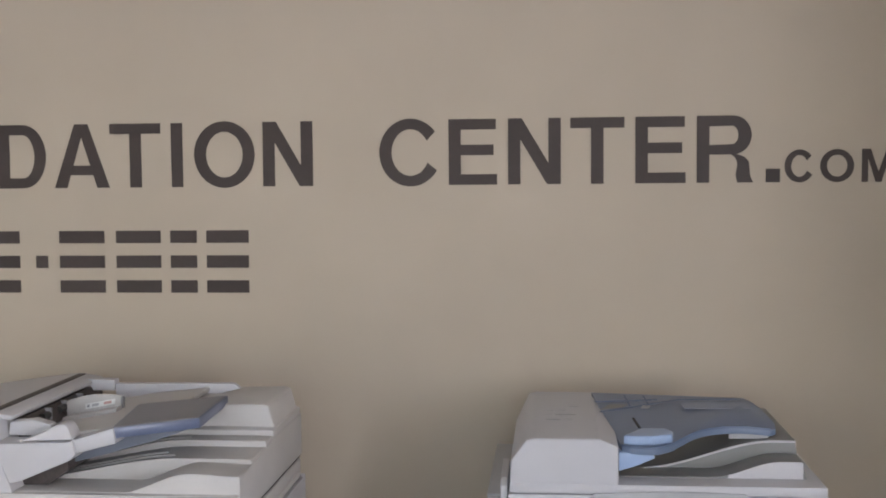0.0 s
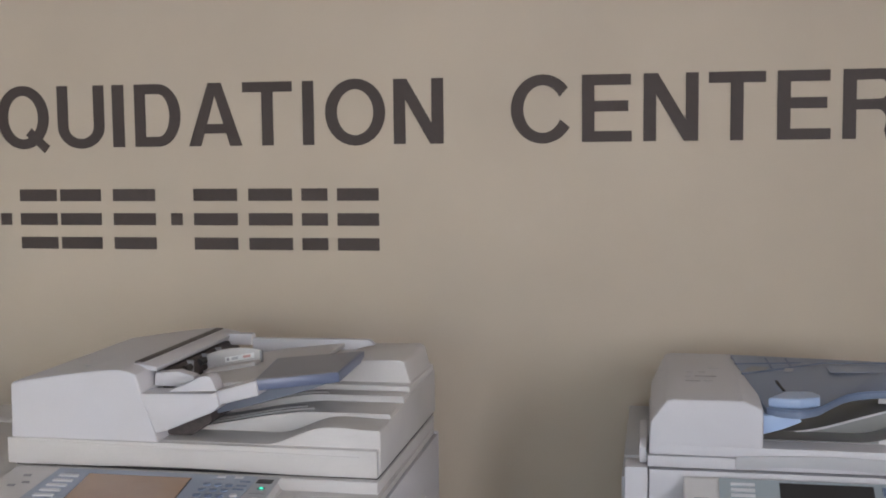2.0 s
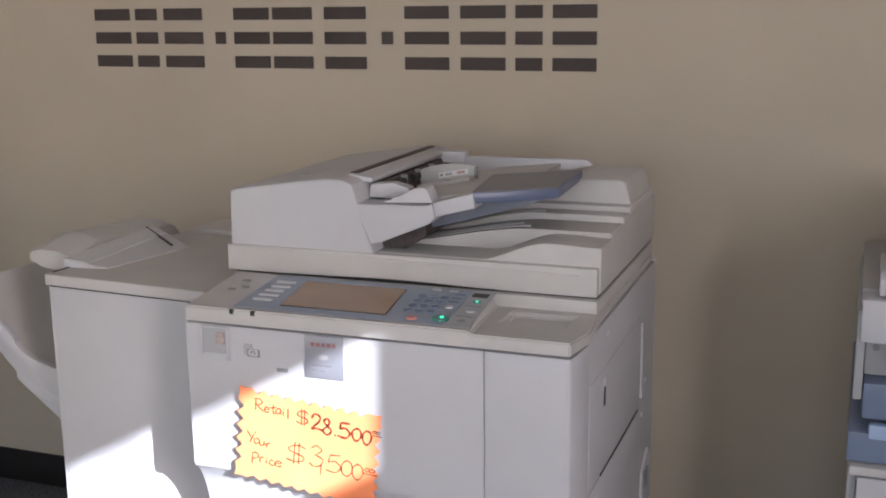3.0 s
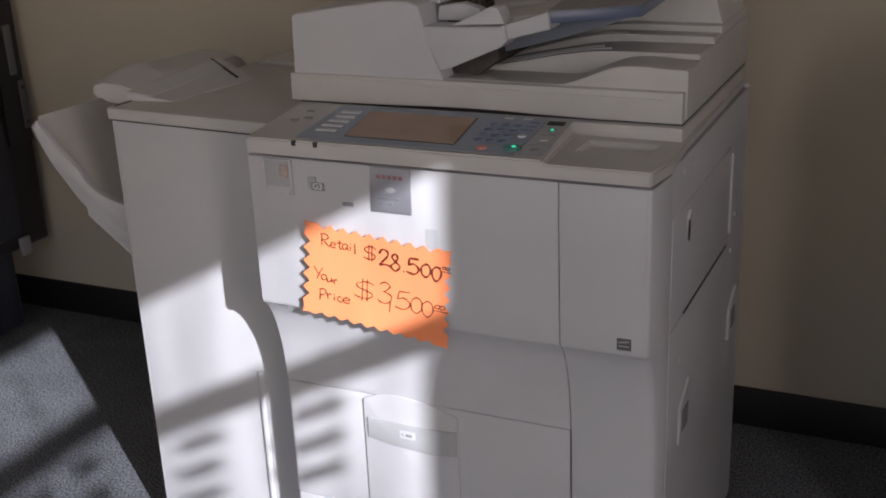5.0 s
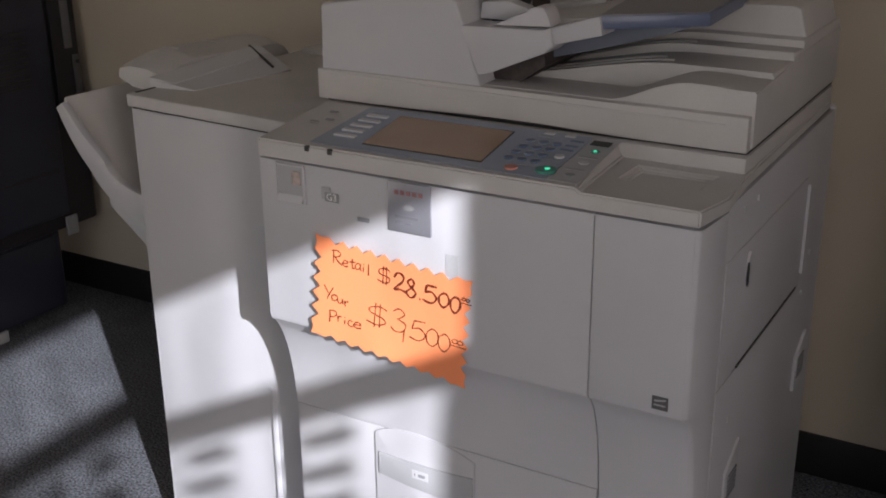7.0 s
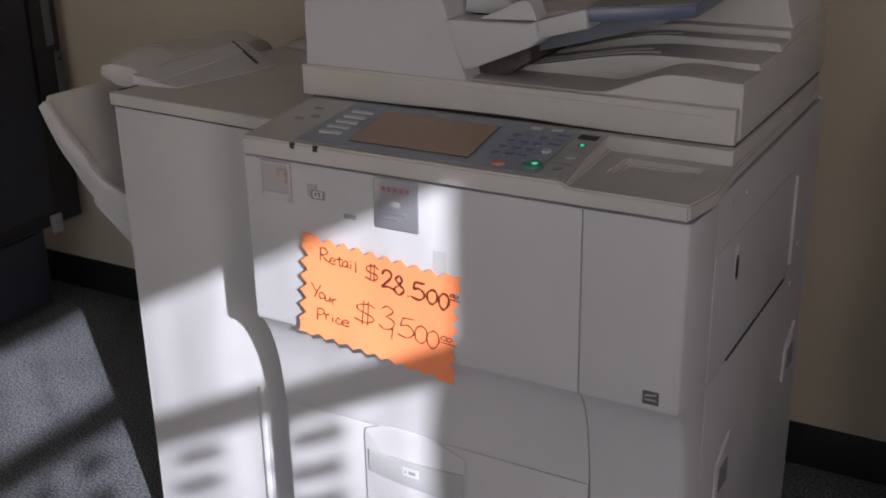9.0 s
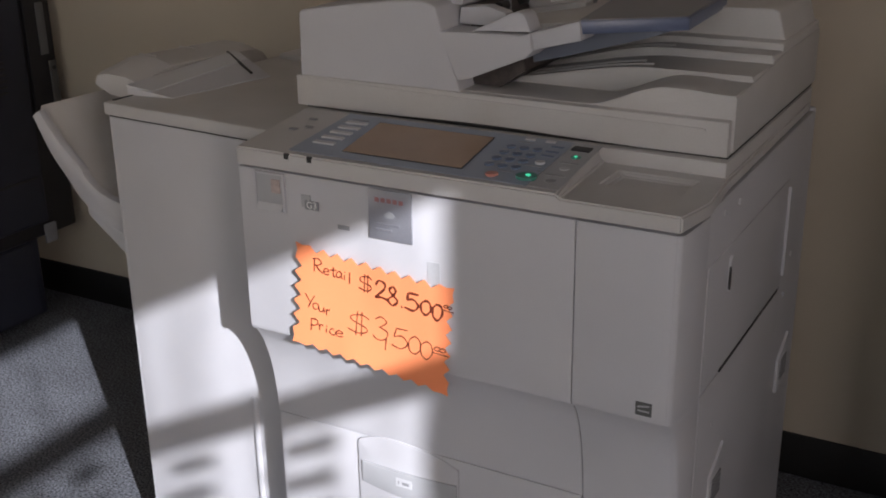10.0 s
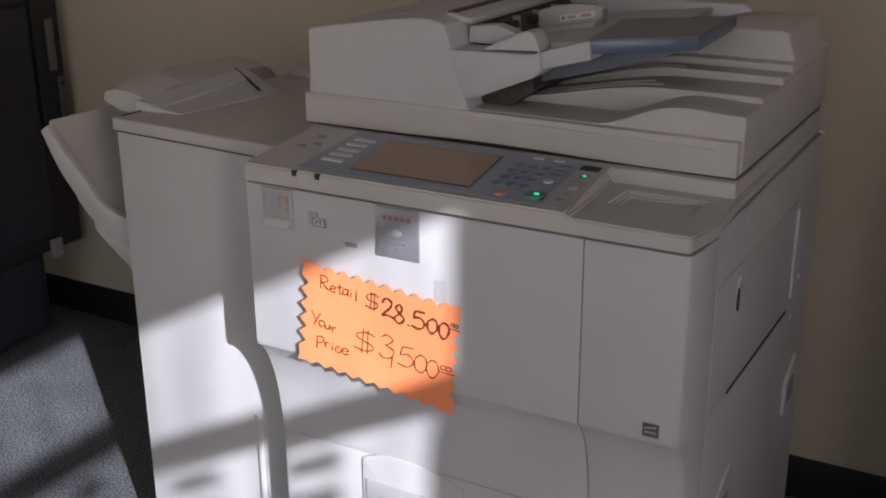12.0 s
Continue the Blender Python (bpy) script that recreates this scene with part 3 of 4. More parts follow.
    part("indicator", disc(-0.693, -1.013, top(-1.014) + 0.0045, 0.0036, 0.001, "z", 12), LED, g, "lit green light")
    round_key(-0.698, -0.967, 0.0065, KEY_WHITE)
    for x in (-0.752, -0.722):
        on_panel("key", x, x + 0.014, -0.898, -0.891, 0.002, KEY_WHITE, pn)
    for y in (-0.93, -0.912, -0.945):
        on_panel("print_bar", -0.708, -0.690, y, y + 0.005, 0.0014, KEY_BLUE, pn)
    for i in range(3):
        for j in range(3):
            on_panel("print_bar", -0.764 + i * 0.019, -0.757 + i * 0.019, -0.9835 + j * 0.0215, -0.9815 + j * 0.0215, 0.0013, SHELL_GREY, pn)
    for x0, x1, y in ((-0.738, -0.716, -1.008), (-0.690, -0.684, -0.995), (-1.034, -1.026, -0.920), (-1.024, -0.995, -0.9065), (-0.756, -0.735, -0.908), (-0.712, -0.690, -0.980)):
        on_panel("print_bar", x0, x1, y, y + 0.0022, 0.0013, SHADE_GREY, pn)
    for y, mat in ((-1.016, SHADE_GREY), (-0.974, KEY_WHITE)):
        round_key(-0.661, y, 0.0068, mat, 0.003)
    for y in (-1.0, -0.958):
        on_panel("print_bar", -0.676, -0.650, y, y + 0.0035, 0.0014, SHADE_GREY, pn)
    gk = round_key(-0.663, -0.934, 0.0068, KEY_GREEN, 0.003)
    part("indicator", disc(-0.663, -0.934, top(-0.934) + 0.003, 0.0026, 0.001, "z", 12), LED, gk, "lit green light")
    on_panel("key", -0.679, -0.653, -0.914, -0.899, 0.002, DARK, pn)
    # scanner deck under the lid
    part("scanner_deck", box(-1.140, -0.4865, -0.866, -0.385, 0.906, 0.9405, 0.002), SHELL_WARM, t)
    part("deck_gap", box(-1.145, -0.4905, -0.848, -0.374, 0.9405, 0.9445), DARK, t)

    # lid with the stepped, wavy delivery surface
    under = curve_pts([(-1.06, 0.9438), (-0.98, 0.9450), (-0.88, 0.9472), (-0.78, 0.9470), (-0.70, 0.9450), (-0.62, 0.9438)], 4)
    lid = part("lid", prism([(-1.158, 0.990), (-1.158, 0.9438)] + under + [(-0.490, 0.9438), (-0.490, 0.990)], "y", -0.855, -0.372, 0.002), SHELL_WARM, t)
    part("lid_grip", prism([(-1.154, 0.988), (-1.154, 0.984), (-0.95, 0.980), (-0.52, 0.976), (-0.52, 0.979), (-0.95, 0.984)], "y", -0.8565, -0.854, 0.0005), SHELL_WARM, lid)
    steps = ((-0.841, -0.757, 1.024, -0.695, -0.575), (-0.757, -0.655, 1.027, -0.90, -0.62), (-0.655, -0.602, 1.036, -0.90, -0.64), (-0.602, -0.375, 1.046, -0.90, -0.64))
    for k, (y0, y1, z1, xa, xb) in enumerate(steps):
        xs = [-0.880 + 0.3895 * i / 40 for i in range(41)]
        pts = [(x, 0.990 + (z1 - 0.990) * smooth_step((x - xa) / (xb - xa)) - 0.003 * smooth_step((x + 0.56) / 0.06) * (k == 0)) for x in xs]
        out = [(x, max(z, 0.991)) for x, z in pts] + [(-0.4885, z1 - 0.003), (-0.4885, 0.947), (-0.880, 0.947)]
        part("delivery_step", prism(out, "y", y0, y1, 0.0006), SHELL_WARM, lid, smooth=25)
        for dy, n in {1: ((-0.0008, 41), (0.030, 26), (0.055, 24)), 2: ((-0.0008, 41), (0.024, 26))}.get(k, ()):
            rib = [(x, z + 0.0025) for x, z in out[1:n]] + [(x, z - 0.001) for x, z in out[1:n]][::-1]
            part("guide_rib", prism(rib, "y", y0 + dy, y0 + dy + 0.005, 0.0006), SHELL_WARM, lid, smooth=25)
    part("lid_side", prism([(-0.8405, 0.9475), (-0.8405, 1.0185), (-0.66, 1.026), (-0.600, 1.032), (-0.3725, 1.032), (-0.3725, 0.9475)], "x", -0.4890, -0.4866, 0.0006), SHELL_WARM, lid)
    # raised back block with a sloping shoulder
    blk = [(-0.700, 1.03), (-0.690, 1.085), (-0.515, 1.089), (-0.505, 1.085), (-0.496, 1.052), (-0.4895, 1.036), (-0.4882, 1.0), (-0.70, 0.99)]
    b = prism(blk, "y", -0.572, -0.378, 0.004, 3)
    part("hinge_block", b, SHELL_WARM, lid)

    # sheet feeder head
    head = [(-1.152, 0.988)] + [(-1.150, 1.083)] + curve_pts([(-1.145, 1.088), (-1.04, 1.104), (-0.97, 1.113), (-0.935, 1.113), (-0.915, 1.106)], 4) + [(-0.876, 0.988)]
    fd = part("feeder_head", prism(head, "y", -0.851, -0.385, 0.005, 3), SHELL, t)
    part("grip_dent", disc(-1.035, -0.735, 1.1025, 0.045, 0.004, "z", 24, stretch=0.55), SHELL, fd)
    # lifted strip and feed mouth
    part("feed_cover", prism([(-0.980, 1.108), (-0.935, 1.116), (-0.897, 1.110), (-0.899, 1.103), (-0.93, 1.104)], "y", -0.80, -0.40, 0.002), SHELL, fd)
    part("feed_slit", box(-0.944, -0.930, -0.79, -0.41, 1.1145, 1.1172), BROWN, fd)
    part("feed_mouth", prism([(-0.908, 1.098), (-0.899, 1.098), (-0.884, 1.066), (-0.885, 1.03)], "y", -0.775, -0.42), BROWN, fd, "dark brown feed mouth")
    for y in (-0.70, -0.63, -0.56):
        part("feed_roller", disc(-0.891, y, 1.086, 0.007, 0.026, "y", 16), DARK, fd)
        part("roller_arm", box(-0.905, -0.886, y + 0.028, y + 0.034, 1.076, 1.098, 0.001), SHADE_GREY, fd)
    # front arm of the input tray
    arm = [(-0.909, 1.074), (-0.779, 1.077), (-0.769, 1.081), (-0.764, 1.056), (-0.775, 1.046), (-0.862, 1.010), (-0.880, 1.006)]
    part("tray_arm", prism(arm, "y", -0.853, -0.800, 0.003, 2), SHELL, fd)
    part("tray_arm", prism([(-0.771, 1.080), (-0.700, 1.101), (-0.696, 1.075), (-0.766, 1.057)], "y", -0.846, -0.800, 0.003, 2), SHELL, fd)
    hump = curve_pts([(-0.862, 1.076), (-0.82, 1.094), (-0.80, 1.104), (-0.783, 1.103), (-0.772, 1.08)], 5)
    part("paper_guide", prism(hump, "y", -0.842, -0.806, 0.003, 2), SHELL, fd)
    part("paper_guide", prism([(-0.905, 1.076), (-0.902, 1.10), (-0.86, 1.104), (-0.83, 1.096), (-0.825, 1.076)], "y", -0.80, -0.775, 0.003, 2), SHELL, fd)
    # input tray
    tray = [(-0.885, 1.055), (-0.885, 1.066), (-0.77, 1.086), (-0.655, 1.0985), (-0.655, 1.090), (-0.77, 1.075)]
    part("input_tray", prism(tray, "y", -0.80, -0.45, 0.001), SHELL_WARM, fd, "off-white document tray")
    # rear paper guide: a low upright plate with a bowed top, dark at its free end
    rear = [(-0.885, 1.066), (-0.885, 1.096)] + curve_pts([(-0.880, 1.100), (-0.845, 1.109), (-0.81, 1.112), (-0.782, 1.110)], 4) + [(-0.778, 1.108), (-0.778, 1.086)]
    part("paper_guide", prism(rear, "y", -0.606, -0.600, 0.001), SHELL_WARM, fd)
    part("guide_foot", prism([(-0.880, 1.066), (-0.880, 1.073), (-0.776, 1.092), (-0.776, 1.085)], "y", -0.640, -0.606, 0.001), SHELL_WARM, fd)
    part("guide_end", box(-0.778, -0.774, -0.610, -0.598, 1.086, 1.108, 0.001), SHADE_GREY, fd)
    tops = [(-0.704, -0.845), (-0.580, -0.756), (-0.590, -0.545), (-0.733, -0.640)]
    ext = prism(tops, "z", 1.083, 1.100, 0.001)
    part("tray_extension", ext, BLUE, fd, "slate blue tray extension")
    # thin paler sheet: the sheen on the extension's top, put into colour
    part("tray_sheen", prism([(-0.702, -0.838), (-0.584, -0.753), (-0.594, -0.552), (-0.728, -0.640)], "z", 1.1, 1.1012), BLUE_SHEEN, fd)
    # underside wedge drawn out low; its blue-grey also paints the reflection there
    part("tray_underside", prism([(-0.86, 1.04), (-0.72, 1.076), (-0.600, 1.083), (-0.630, 1.072), (-0.74, 1.040), (-0.85, 1.012)], "y", -0.775, -0.50), BLUE_UNDER, fd, "tray underside with the blue-grey reflection in its colour")
    part("back_fence", prism([(-0.85, 1.06), (-0.85, 1.104), (-0.605, 1.106), (-0.592, 1.096), (-0.70, 1.07)], "y", -0.452, -0.436, 0.002), SHELL, fd)
    part("back_guide", box(-0.93, -0.85, -0.455, -0.43, 1.09, 1.113, 0.003), SHELL, fd)
    lab = part("caution_label", prism([(-0.848, 1.083), (-0.790, 1.094), (-0.790, 1.104), (-0.848, 1.093)], "y", -0.6072, -0.6062), PAPER, fd)
    for x0, x1, mat in ((-0.845, -0.840, SHADE_GREY), (-0.835, -0.822, SHELL_GREY), (-0.812, -0.797, PINK_PRINT)):
        zz = 1.0865 + (x0 + 0.845) * 0.19
        part("label_bar", prism([(x0, zz), (x1, zz + (x1 - x0) * 0.19), (x1, zz + 0.005 + (x1 - x0) * 0.19), (x0, zz + 0.005)], "y", -0.6078, -0.6073), mat, lab)
    # dark wedge: the shadow inside the mouth, put into its brown colour
    part("mouth_shade", prism([(-0.885, 0.992), (-0.885, 1.05), (-0.800, 1.050), (-0.797, 1.018), (-0.835, 0.992)], "y", -0.805, -0.50), BROWN, fd)
    return t


large_copier()


# ---- the finisher beside it ----
def finisher():
    t = thing("finisher_unit", (-1.34, -0.62, 0), "off-white paper finisher docked to the large photocopier", "copier finisher")
    X0, X1, Y0, Y1 = -1.530, -1.172, -0.906, -0.36
    part("chassis", box(X0 + 0.008, X1, Y0 + 0.012, Y1, 0.04, 0.900), DARK, t)
    part("front_door", box(X0 + 0.009, X1, Y0, Y0 + 0.014, 0.03, 0.8912, 0.001), SHELL, t)
    part("corner_post", box(X0, X0 + 0.0075, Y0 + 0.002, Y0 + 0.02, 0.03, 0.8912, 0.001), SHELL, t)
    part("door_edge", disc(-1.246, Y0 + 0.002, 0.04, 0.007, 0.40, "z", 12), SHELL, t)
    part("side_panel", box(X0, X0 + 0.010, Y0 + 0.021, Y1, 0.03, 0.892, 0.003), SHELL, t)
    part("back_panel", box(X0, X1, Y1 - 0.004, Y1 + 0.008, 0.03, 0.892, 0.003), SHELL, t)
    # dark strip set into the gap below the cover, painting its shade
    part("cover_gap_shade", box(X0 + 0.003, X1, Y0 + 0.0015, Y0 + 0.011, 0.8908, 0.8948), DARK, t)
    part("top_cover", box(X0 - 0.004, X1, Y0 - 0.004, Y1 + 0.008, 0.8945, 0.916, 0.003, 3), SHELL_WARM, t)
    for x in (-1.50, -1.20):
        for y in (-0.84, -0.41):
            part("caster", disc(x, y, 0.022, 0.022, 0.025, "x", 14), DARK, t)
    # upper proof tray at the back edge, tilted up, with a moulded rim
    up = [(-1.652, 0.914), (-1.645, 0.931), (-1.62, 0.9365), (-1.575, 0.935), (-1.538, 0.926), (-1.538, 0.895), (-1.615, 0.900)]
    crest = ((-0.792, 0.0), (-0.775, 0.006), (-0.712, 0.019), (-0.65, 0.0175), (-0.588, 0.015), (-0.52, 0.013), (-0.49, 0.011), (-0.472, 0.002), (-0.455, -0.018))
    b = bmesh.new()
    rows = []
    for y, rise in crest:
        rows.append([b.verts.new((x, y, z + rise * (1 if z > 0.915 else 0.3))) for x, z in up])
    for r0, r1 in zip(rows, rows[1:]):
        for k in range(7):
            b.faces.new((r0[k], r0[(k + 1) % 7], r1[(k + 1) % 7], r1[k]))
    b.faces.new(rows[0])
    b.faces.new(rows[-1])
    ut = part("upper_tray", b, SHELL_WARM, t, "curved white upper tray", smooth=12)
    for y in (-0.70, -0.60):
        z = 0.9365 + (0.0185 if y < -0.65 else 0.0153)
        part("tray_rib", box(-1.632, -1.590, y - 0.0012, y + 0.0012, z - 0.004, z + 0.0012, 0.0006), SHELL_WARM, ut)
    rc = part("rear_cover", box(-1.515, -1.17, -0.485, -0.366, 0.914, 0.926, 0.005, 3), SHELL_WARM, t)
    part("cover_grip", box(-1.36, -1.315, -0.4865, -0.482, 0.9215, 0.9245, 0.001), SHADE_GREY, rc)
    # propped flap with a light lip and a black edge
    def plate(corners, thick):
        b = bmesh.new()
        vs = [b.verts.new((x, y, z - h)) for h in (0.0, thick) for x, y, z in corners]
        for f in ((0, 1, 2, 3), (7, 6, 5, 4), (0, 4, 5, 1), (1, 5, 6, 2), (2, 6, 7, 3), (3, 7, 4, 0)):
            b.faces.new([vs[i] for i in f])
        bmesh.ops.recalc_face_normals(b, faces=b.faces[:])
        return b
    b = bmesh.new()
    vs = [b.verts.new(p) for p in ((-1.531, -0.838, 0.930), (-1.531, -0.560, 0.943), (-1.415, -0.605, 0.9185), (-1.445, -0.818, 0.917), (-1.531, -0.838, 0.9155), (-1.531, -0.560, 0.9155), (-1.415, -0.605, 0.9155), (-1.445, -0.818, 0.9155))]
    for f in ((0, 1, 2), (0, 2, 3), (4, 5, 6, 7), (0, 1, 5, 4), (1, 2, 6, 5), (2, 3, 7, 6), (3, 0, 4, 7)):
        b.faces.new([vs[i] for i in f])
    bmesh.ops.recalc_face_normals(b, faces=b.faces[:])
    part("exit_flap", b, SHELL, t)
    part("flap_edge", plate(((-1.520, -0.583, 0.9425), (-1.520, -0.578, 0.9425), (-1.420, -0.6235, 0.9205), (-1.420, -0.6285, 0.9205)), 0.003), DARK, t)
    part("flap_lip", plate(((-1.533, -0.838, 0.9335), (-1.533, -0.567, 0.9462), (-1.494, -0.579, 0.9372), (-1.488, -0.822, 0.9245)), 0.003), KEY_WHITE, t)
    part("hinge_slot", box(X0 + 0.001, X0 + 0.006, -0.895, -0.842, 0.9155, 0.9172), DARK, t)
    # big shift tray on the left side, a hollow shell
    low = curve_pts([(-1.545, 0.628), (-1.64, 0.652), (-1.707, 0.688), (-1.746, 0.729), (-1.784, 0.773), (-1.822, 0.838)], 5)
    hi = curve_pts([(-1.815, 0.856), (-1.760, 0.790), (-1.70, 0.735), (-1.64, 0.695), (-1.545, 0.67)], 5)
    part("shift_tray", prism(low + hi, "y", -0.780, -0.42, 0.003, 2), SHELL_WARM, t, "scoop-shaped white delivery tray", smooth=30)
    inner = curve_pts([(-1.803, 0.850), (-1.757, 0.799), (-1.703, 0.754), (-1.693, 0.737), (-1.647, 0.710), (-1.545, 0.690)], 5)
    part("tray_lip", prism(low + inner, "y", -0.797, -0.7805, 0.003, 2), SHELL, t, smooth=30)
    rim = curve_pts([(-1.818, 0.846), (-1.78, 0.868), (-1.70, 0.885), (-1.62, 0.896), (-1.545, 0.90)], 5)
    part("tray_fence", prism(rim + [(-1.545, 0.68), (-1.64, 0.70), (-1.74, 0.78)], "y", -0.44, -0.425, 0.003, 2), SHELL_WARM, t)
    part("tray_bracket", prism([(-1.545, 0.555), (-1.545, 0.63), (-1.64, 0.655), (-1.702, 0.690), (-1.704, 0.662), (-1.639, 0.618)], "y", -0.792, -0.45, 0.003), SHELL, t)
    # it stands slightly askew, its outer end farther back
    t.rotation_euler = (0, 0, radians(-4))
    t.location = (-1.3196, -0.6167, 0)
    # the trays reach a little farther out and forward than the body
    reach = {"shift_tray": (-0.007, -0.038, 0), "tray_lip": (-0.007, -0.038, 0), "tray_fence": (-0.007, -0.038, 0), "tray_bracket": (-0.007, -0.038, 0),
             "upper_tray": (-0.007, -0.026, 0), "exit_flap": (-0.004, -0.016, 0), "flap_edge": (-0.024, -0.016, 0.0045), "flap_lip": (-0.004, -0.016, 0)}
    for ob in t.children:
        ob.location = Vector(ob.location) + Vector(reach.get(ob.name.split(".")[0], (0, 0, 0)))
    return t


finisher()


# ---- price card ----
def price_card():
    t = thing("price_card", (-0.92, -1.036, 0.72), "fluorescent orange zigzag-edged card with handwritten prices, taped to the copier", "price sign")
    tl, tr, br, bl = Vector((-1.033, 0.8030)), Vector((-0.786, 0.776)), Vector((-0.798, 0.614)), Vector((-1.050, 0.6470))

    def edge(a, b, n, into, amp):
        """A zigzag edge from a to b; the teeth point outwards and the notches go in."""
        pts = []
        for i in range(n):
            pts.append(a.lerp(b, i / n))
            pts.append(a.lerp(b, (i + 0.5) / n) + into * amp * (0.25 if i in (0, n - 1) else 1.0))
        return pts
    e1, e2 = (tr - tl).normalized(), (bl - tl).normalized()
    out = edge(tl, tr, 11, e2, 0.009) + edge(tr, br, 8, -e1, 0.009) + edge(br, bl, 11, -e2, 0.006) + edge(bl, tl, 7, e1, 0.012)

    def lift(x, z):
        """The card leans off the door a little at its left edge."""
        return -1.0375 - 0.0095 * (-0.787 - x) / 0.265
    b = prism([(p.x, p.y) for p in out], "y", 0.0, 0.0008)
    for v in b.verts:
        v.co.y += lift(v.co.x, v.co.z)
    bmesh.ops.triangulate(b, faces=b.faces[:])
    bmesh.ops.recalc_face_normals(b, faces=b.faces[:])
    card = part("card", b, ORANGE, t)
    for f in card.data.polygons:
        f.use_smooth = False
    # handwriting: pen strokes that follow the card
    tilt = math.atan2(e1.y, e1.x) * 0.6
    hand = random.Random(5)

    def pen(ch, x, z, w, h, nib):
        """One handwritten character of width w and height h round (x, z)."""
        b = bmesh.new()
        x, w, h = x + 0.002, w * 1.2, h * 1.1
        for stroke in STROKES[ch]:
            pts = curve_pts([((p - 0.5) * w + hand.uniform(-0.02, 0.02) * h, 0.0, (q - 0.5) * h + hand.uniform(-0.02, 0.02) * h) for p, q in stroke], 5)
            pts = [Vector((p[0] * math.cos(tilt) - p[2] * math.sin(tilt), p[0] * math.sin(tilt) + p[2] * math.cos(tilt))) for p in pts]
            rows = []
            for i, p in enumerate(pts):
                way = (pts[min(i + 1, len(pts) - 1)] - pts[max(i - 1, 0)]).normalized()
                r = nib * (0.5 + 0.12 * math.sin(i * 0.9 + x * 400))
                row = []
                for d in (-r, r):
                    cx, cz = x + p.x - way.y * d, z + p.y + way.x * d
                    row += [b.verts.new((cx, lift(cx, cz) - k, cz)) for k in (0.0001, 0.0005)]
                rows.append(row)
            for r0, r1 in zip(rows, rows[1:]):
                for i, k in ((0, 1), (1, 3), (3, 2), (2, 0)):
                    b.faces.new((r0[i], r0[k], r1[k], r1[i]))
            for r in (rows[0], rows[-1]):
                b.faces.new((r[0], r[1], r[3], r[2]))
        part("handwriting", b, INK, t, "dark red handwritten marker character")

    RETAIL = (("R", -1.000, 0.7730, 0.0134, 0.0183), ("e", -0.987, 0.7660, 0.0080, 0.0088), ("t", -0.975, 0.7675, 0.0087, 0.0126),
              ("a", -0.9655, 0.7650, 0.0094, 0.0095), ("i", -0.957, 0.7645, 0.0034, 0.0107), ("l", -0.949, 0.7630, 0.0027, 0.0158), ("$", -0.923, 0.7595, 0.0194, 0.0246))
    RETAIL_SUM = (("2", -0.899, 0.7540, 0.0168, 0.0236), ("8", -0.881, 0.7480, 0.0160, 0.0252), (".", -0.868, 0.7350, 0.0034, 0.0032),
                  ("5", -0.852, 0.7450, 0.0184, 0.0236), ("0", -0.831, 0.7405, 0.0140, 0.0195), ("0", -0.814, 0.7370, 0.0145, 0.0215))
    CENTS = (("o", -0.801, 0.7480, 0.0050, 0.0038), ("o", -0.795, 0.7470, 0.0050, 0.0038), ("_", -0.797, 0.7415, 0.0130, 0.0019),
             ("o", -0.815, 0.6830, 0.0074, 0.0057), ("o", -0.807, 0.6820, 0.0074, 0.0057), ("_", -0.810, 0.6755, 0.0195, 0.0025))
    YOUR_PRICE = (("Y", -1.017, 0.7160, 0.0134, 0.0195), ("o", -1.008, 0.7100, 0.0085, 0.0088), ("u", -0.998, 0.7070, 0.0085, 0.0076), ("r", -0.988, 0.7040, 0.0060, 0.0082),
                  ("P", -1.012, 0.6800, 0.0117, 0.0173), ("r", -1.001, 0.6780, 0.0067, 0.0088), ("i", -0.992, 0.6770, 0.0027, 0.0101), ("c", -0.983, 0.6750, 0.0080, 0.0082), ("e", -0.971, 0.6745, 0.0110, 0.0088))
    PRICE_SUM = (("$", -0.937, 0.6970, 0.0310, 0.0345), ("3", -0.902, 0.6960, 0.0205, 0.0330), (",", -0.895, 0.6740, 0.0034, 0.0170),
                 ("5", -0.872, 0.6865, 0.0210, 0.0284), ("0", -0.850, 0.6815, 0.0175, 0.0245), ("0", -0.832, 0.6775, 0.0172, 0.0245))
    for words, nib in ((RETAIL, 0.0017), (RETAIL_SUM, 0.0030), (CENTS, 0.0014), (YOUR_PRICE, 0.0017), (PRICE_SUM, 0.0016)):
        for ch, x, z, w, h in words:
            pen(ch, x, z, w, h, nib)
    # clear tape over the upper edge
    part("tape_strip", box(-0.828, -0.809, -1.0348, -1.0342, 0.774, 0.806), TAPE, t, "short strip of dull clear tape")


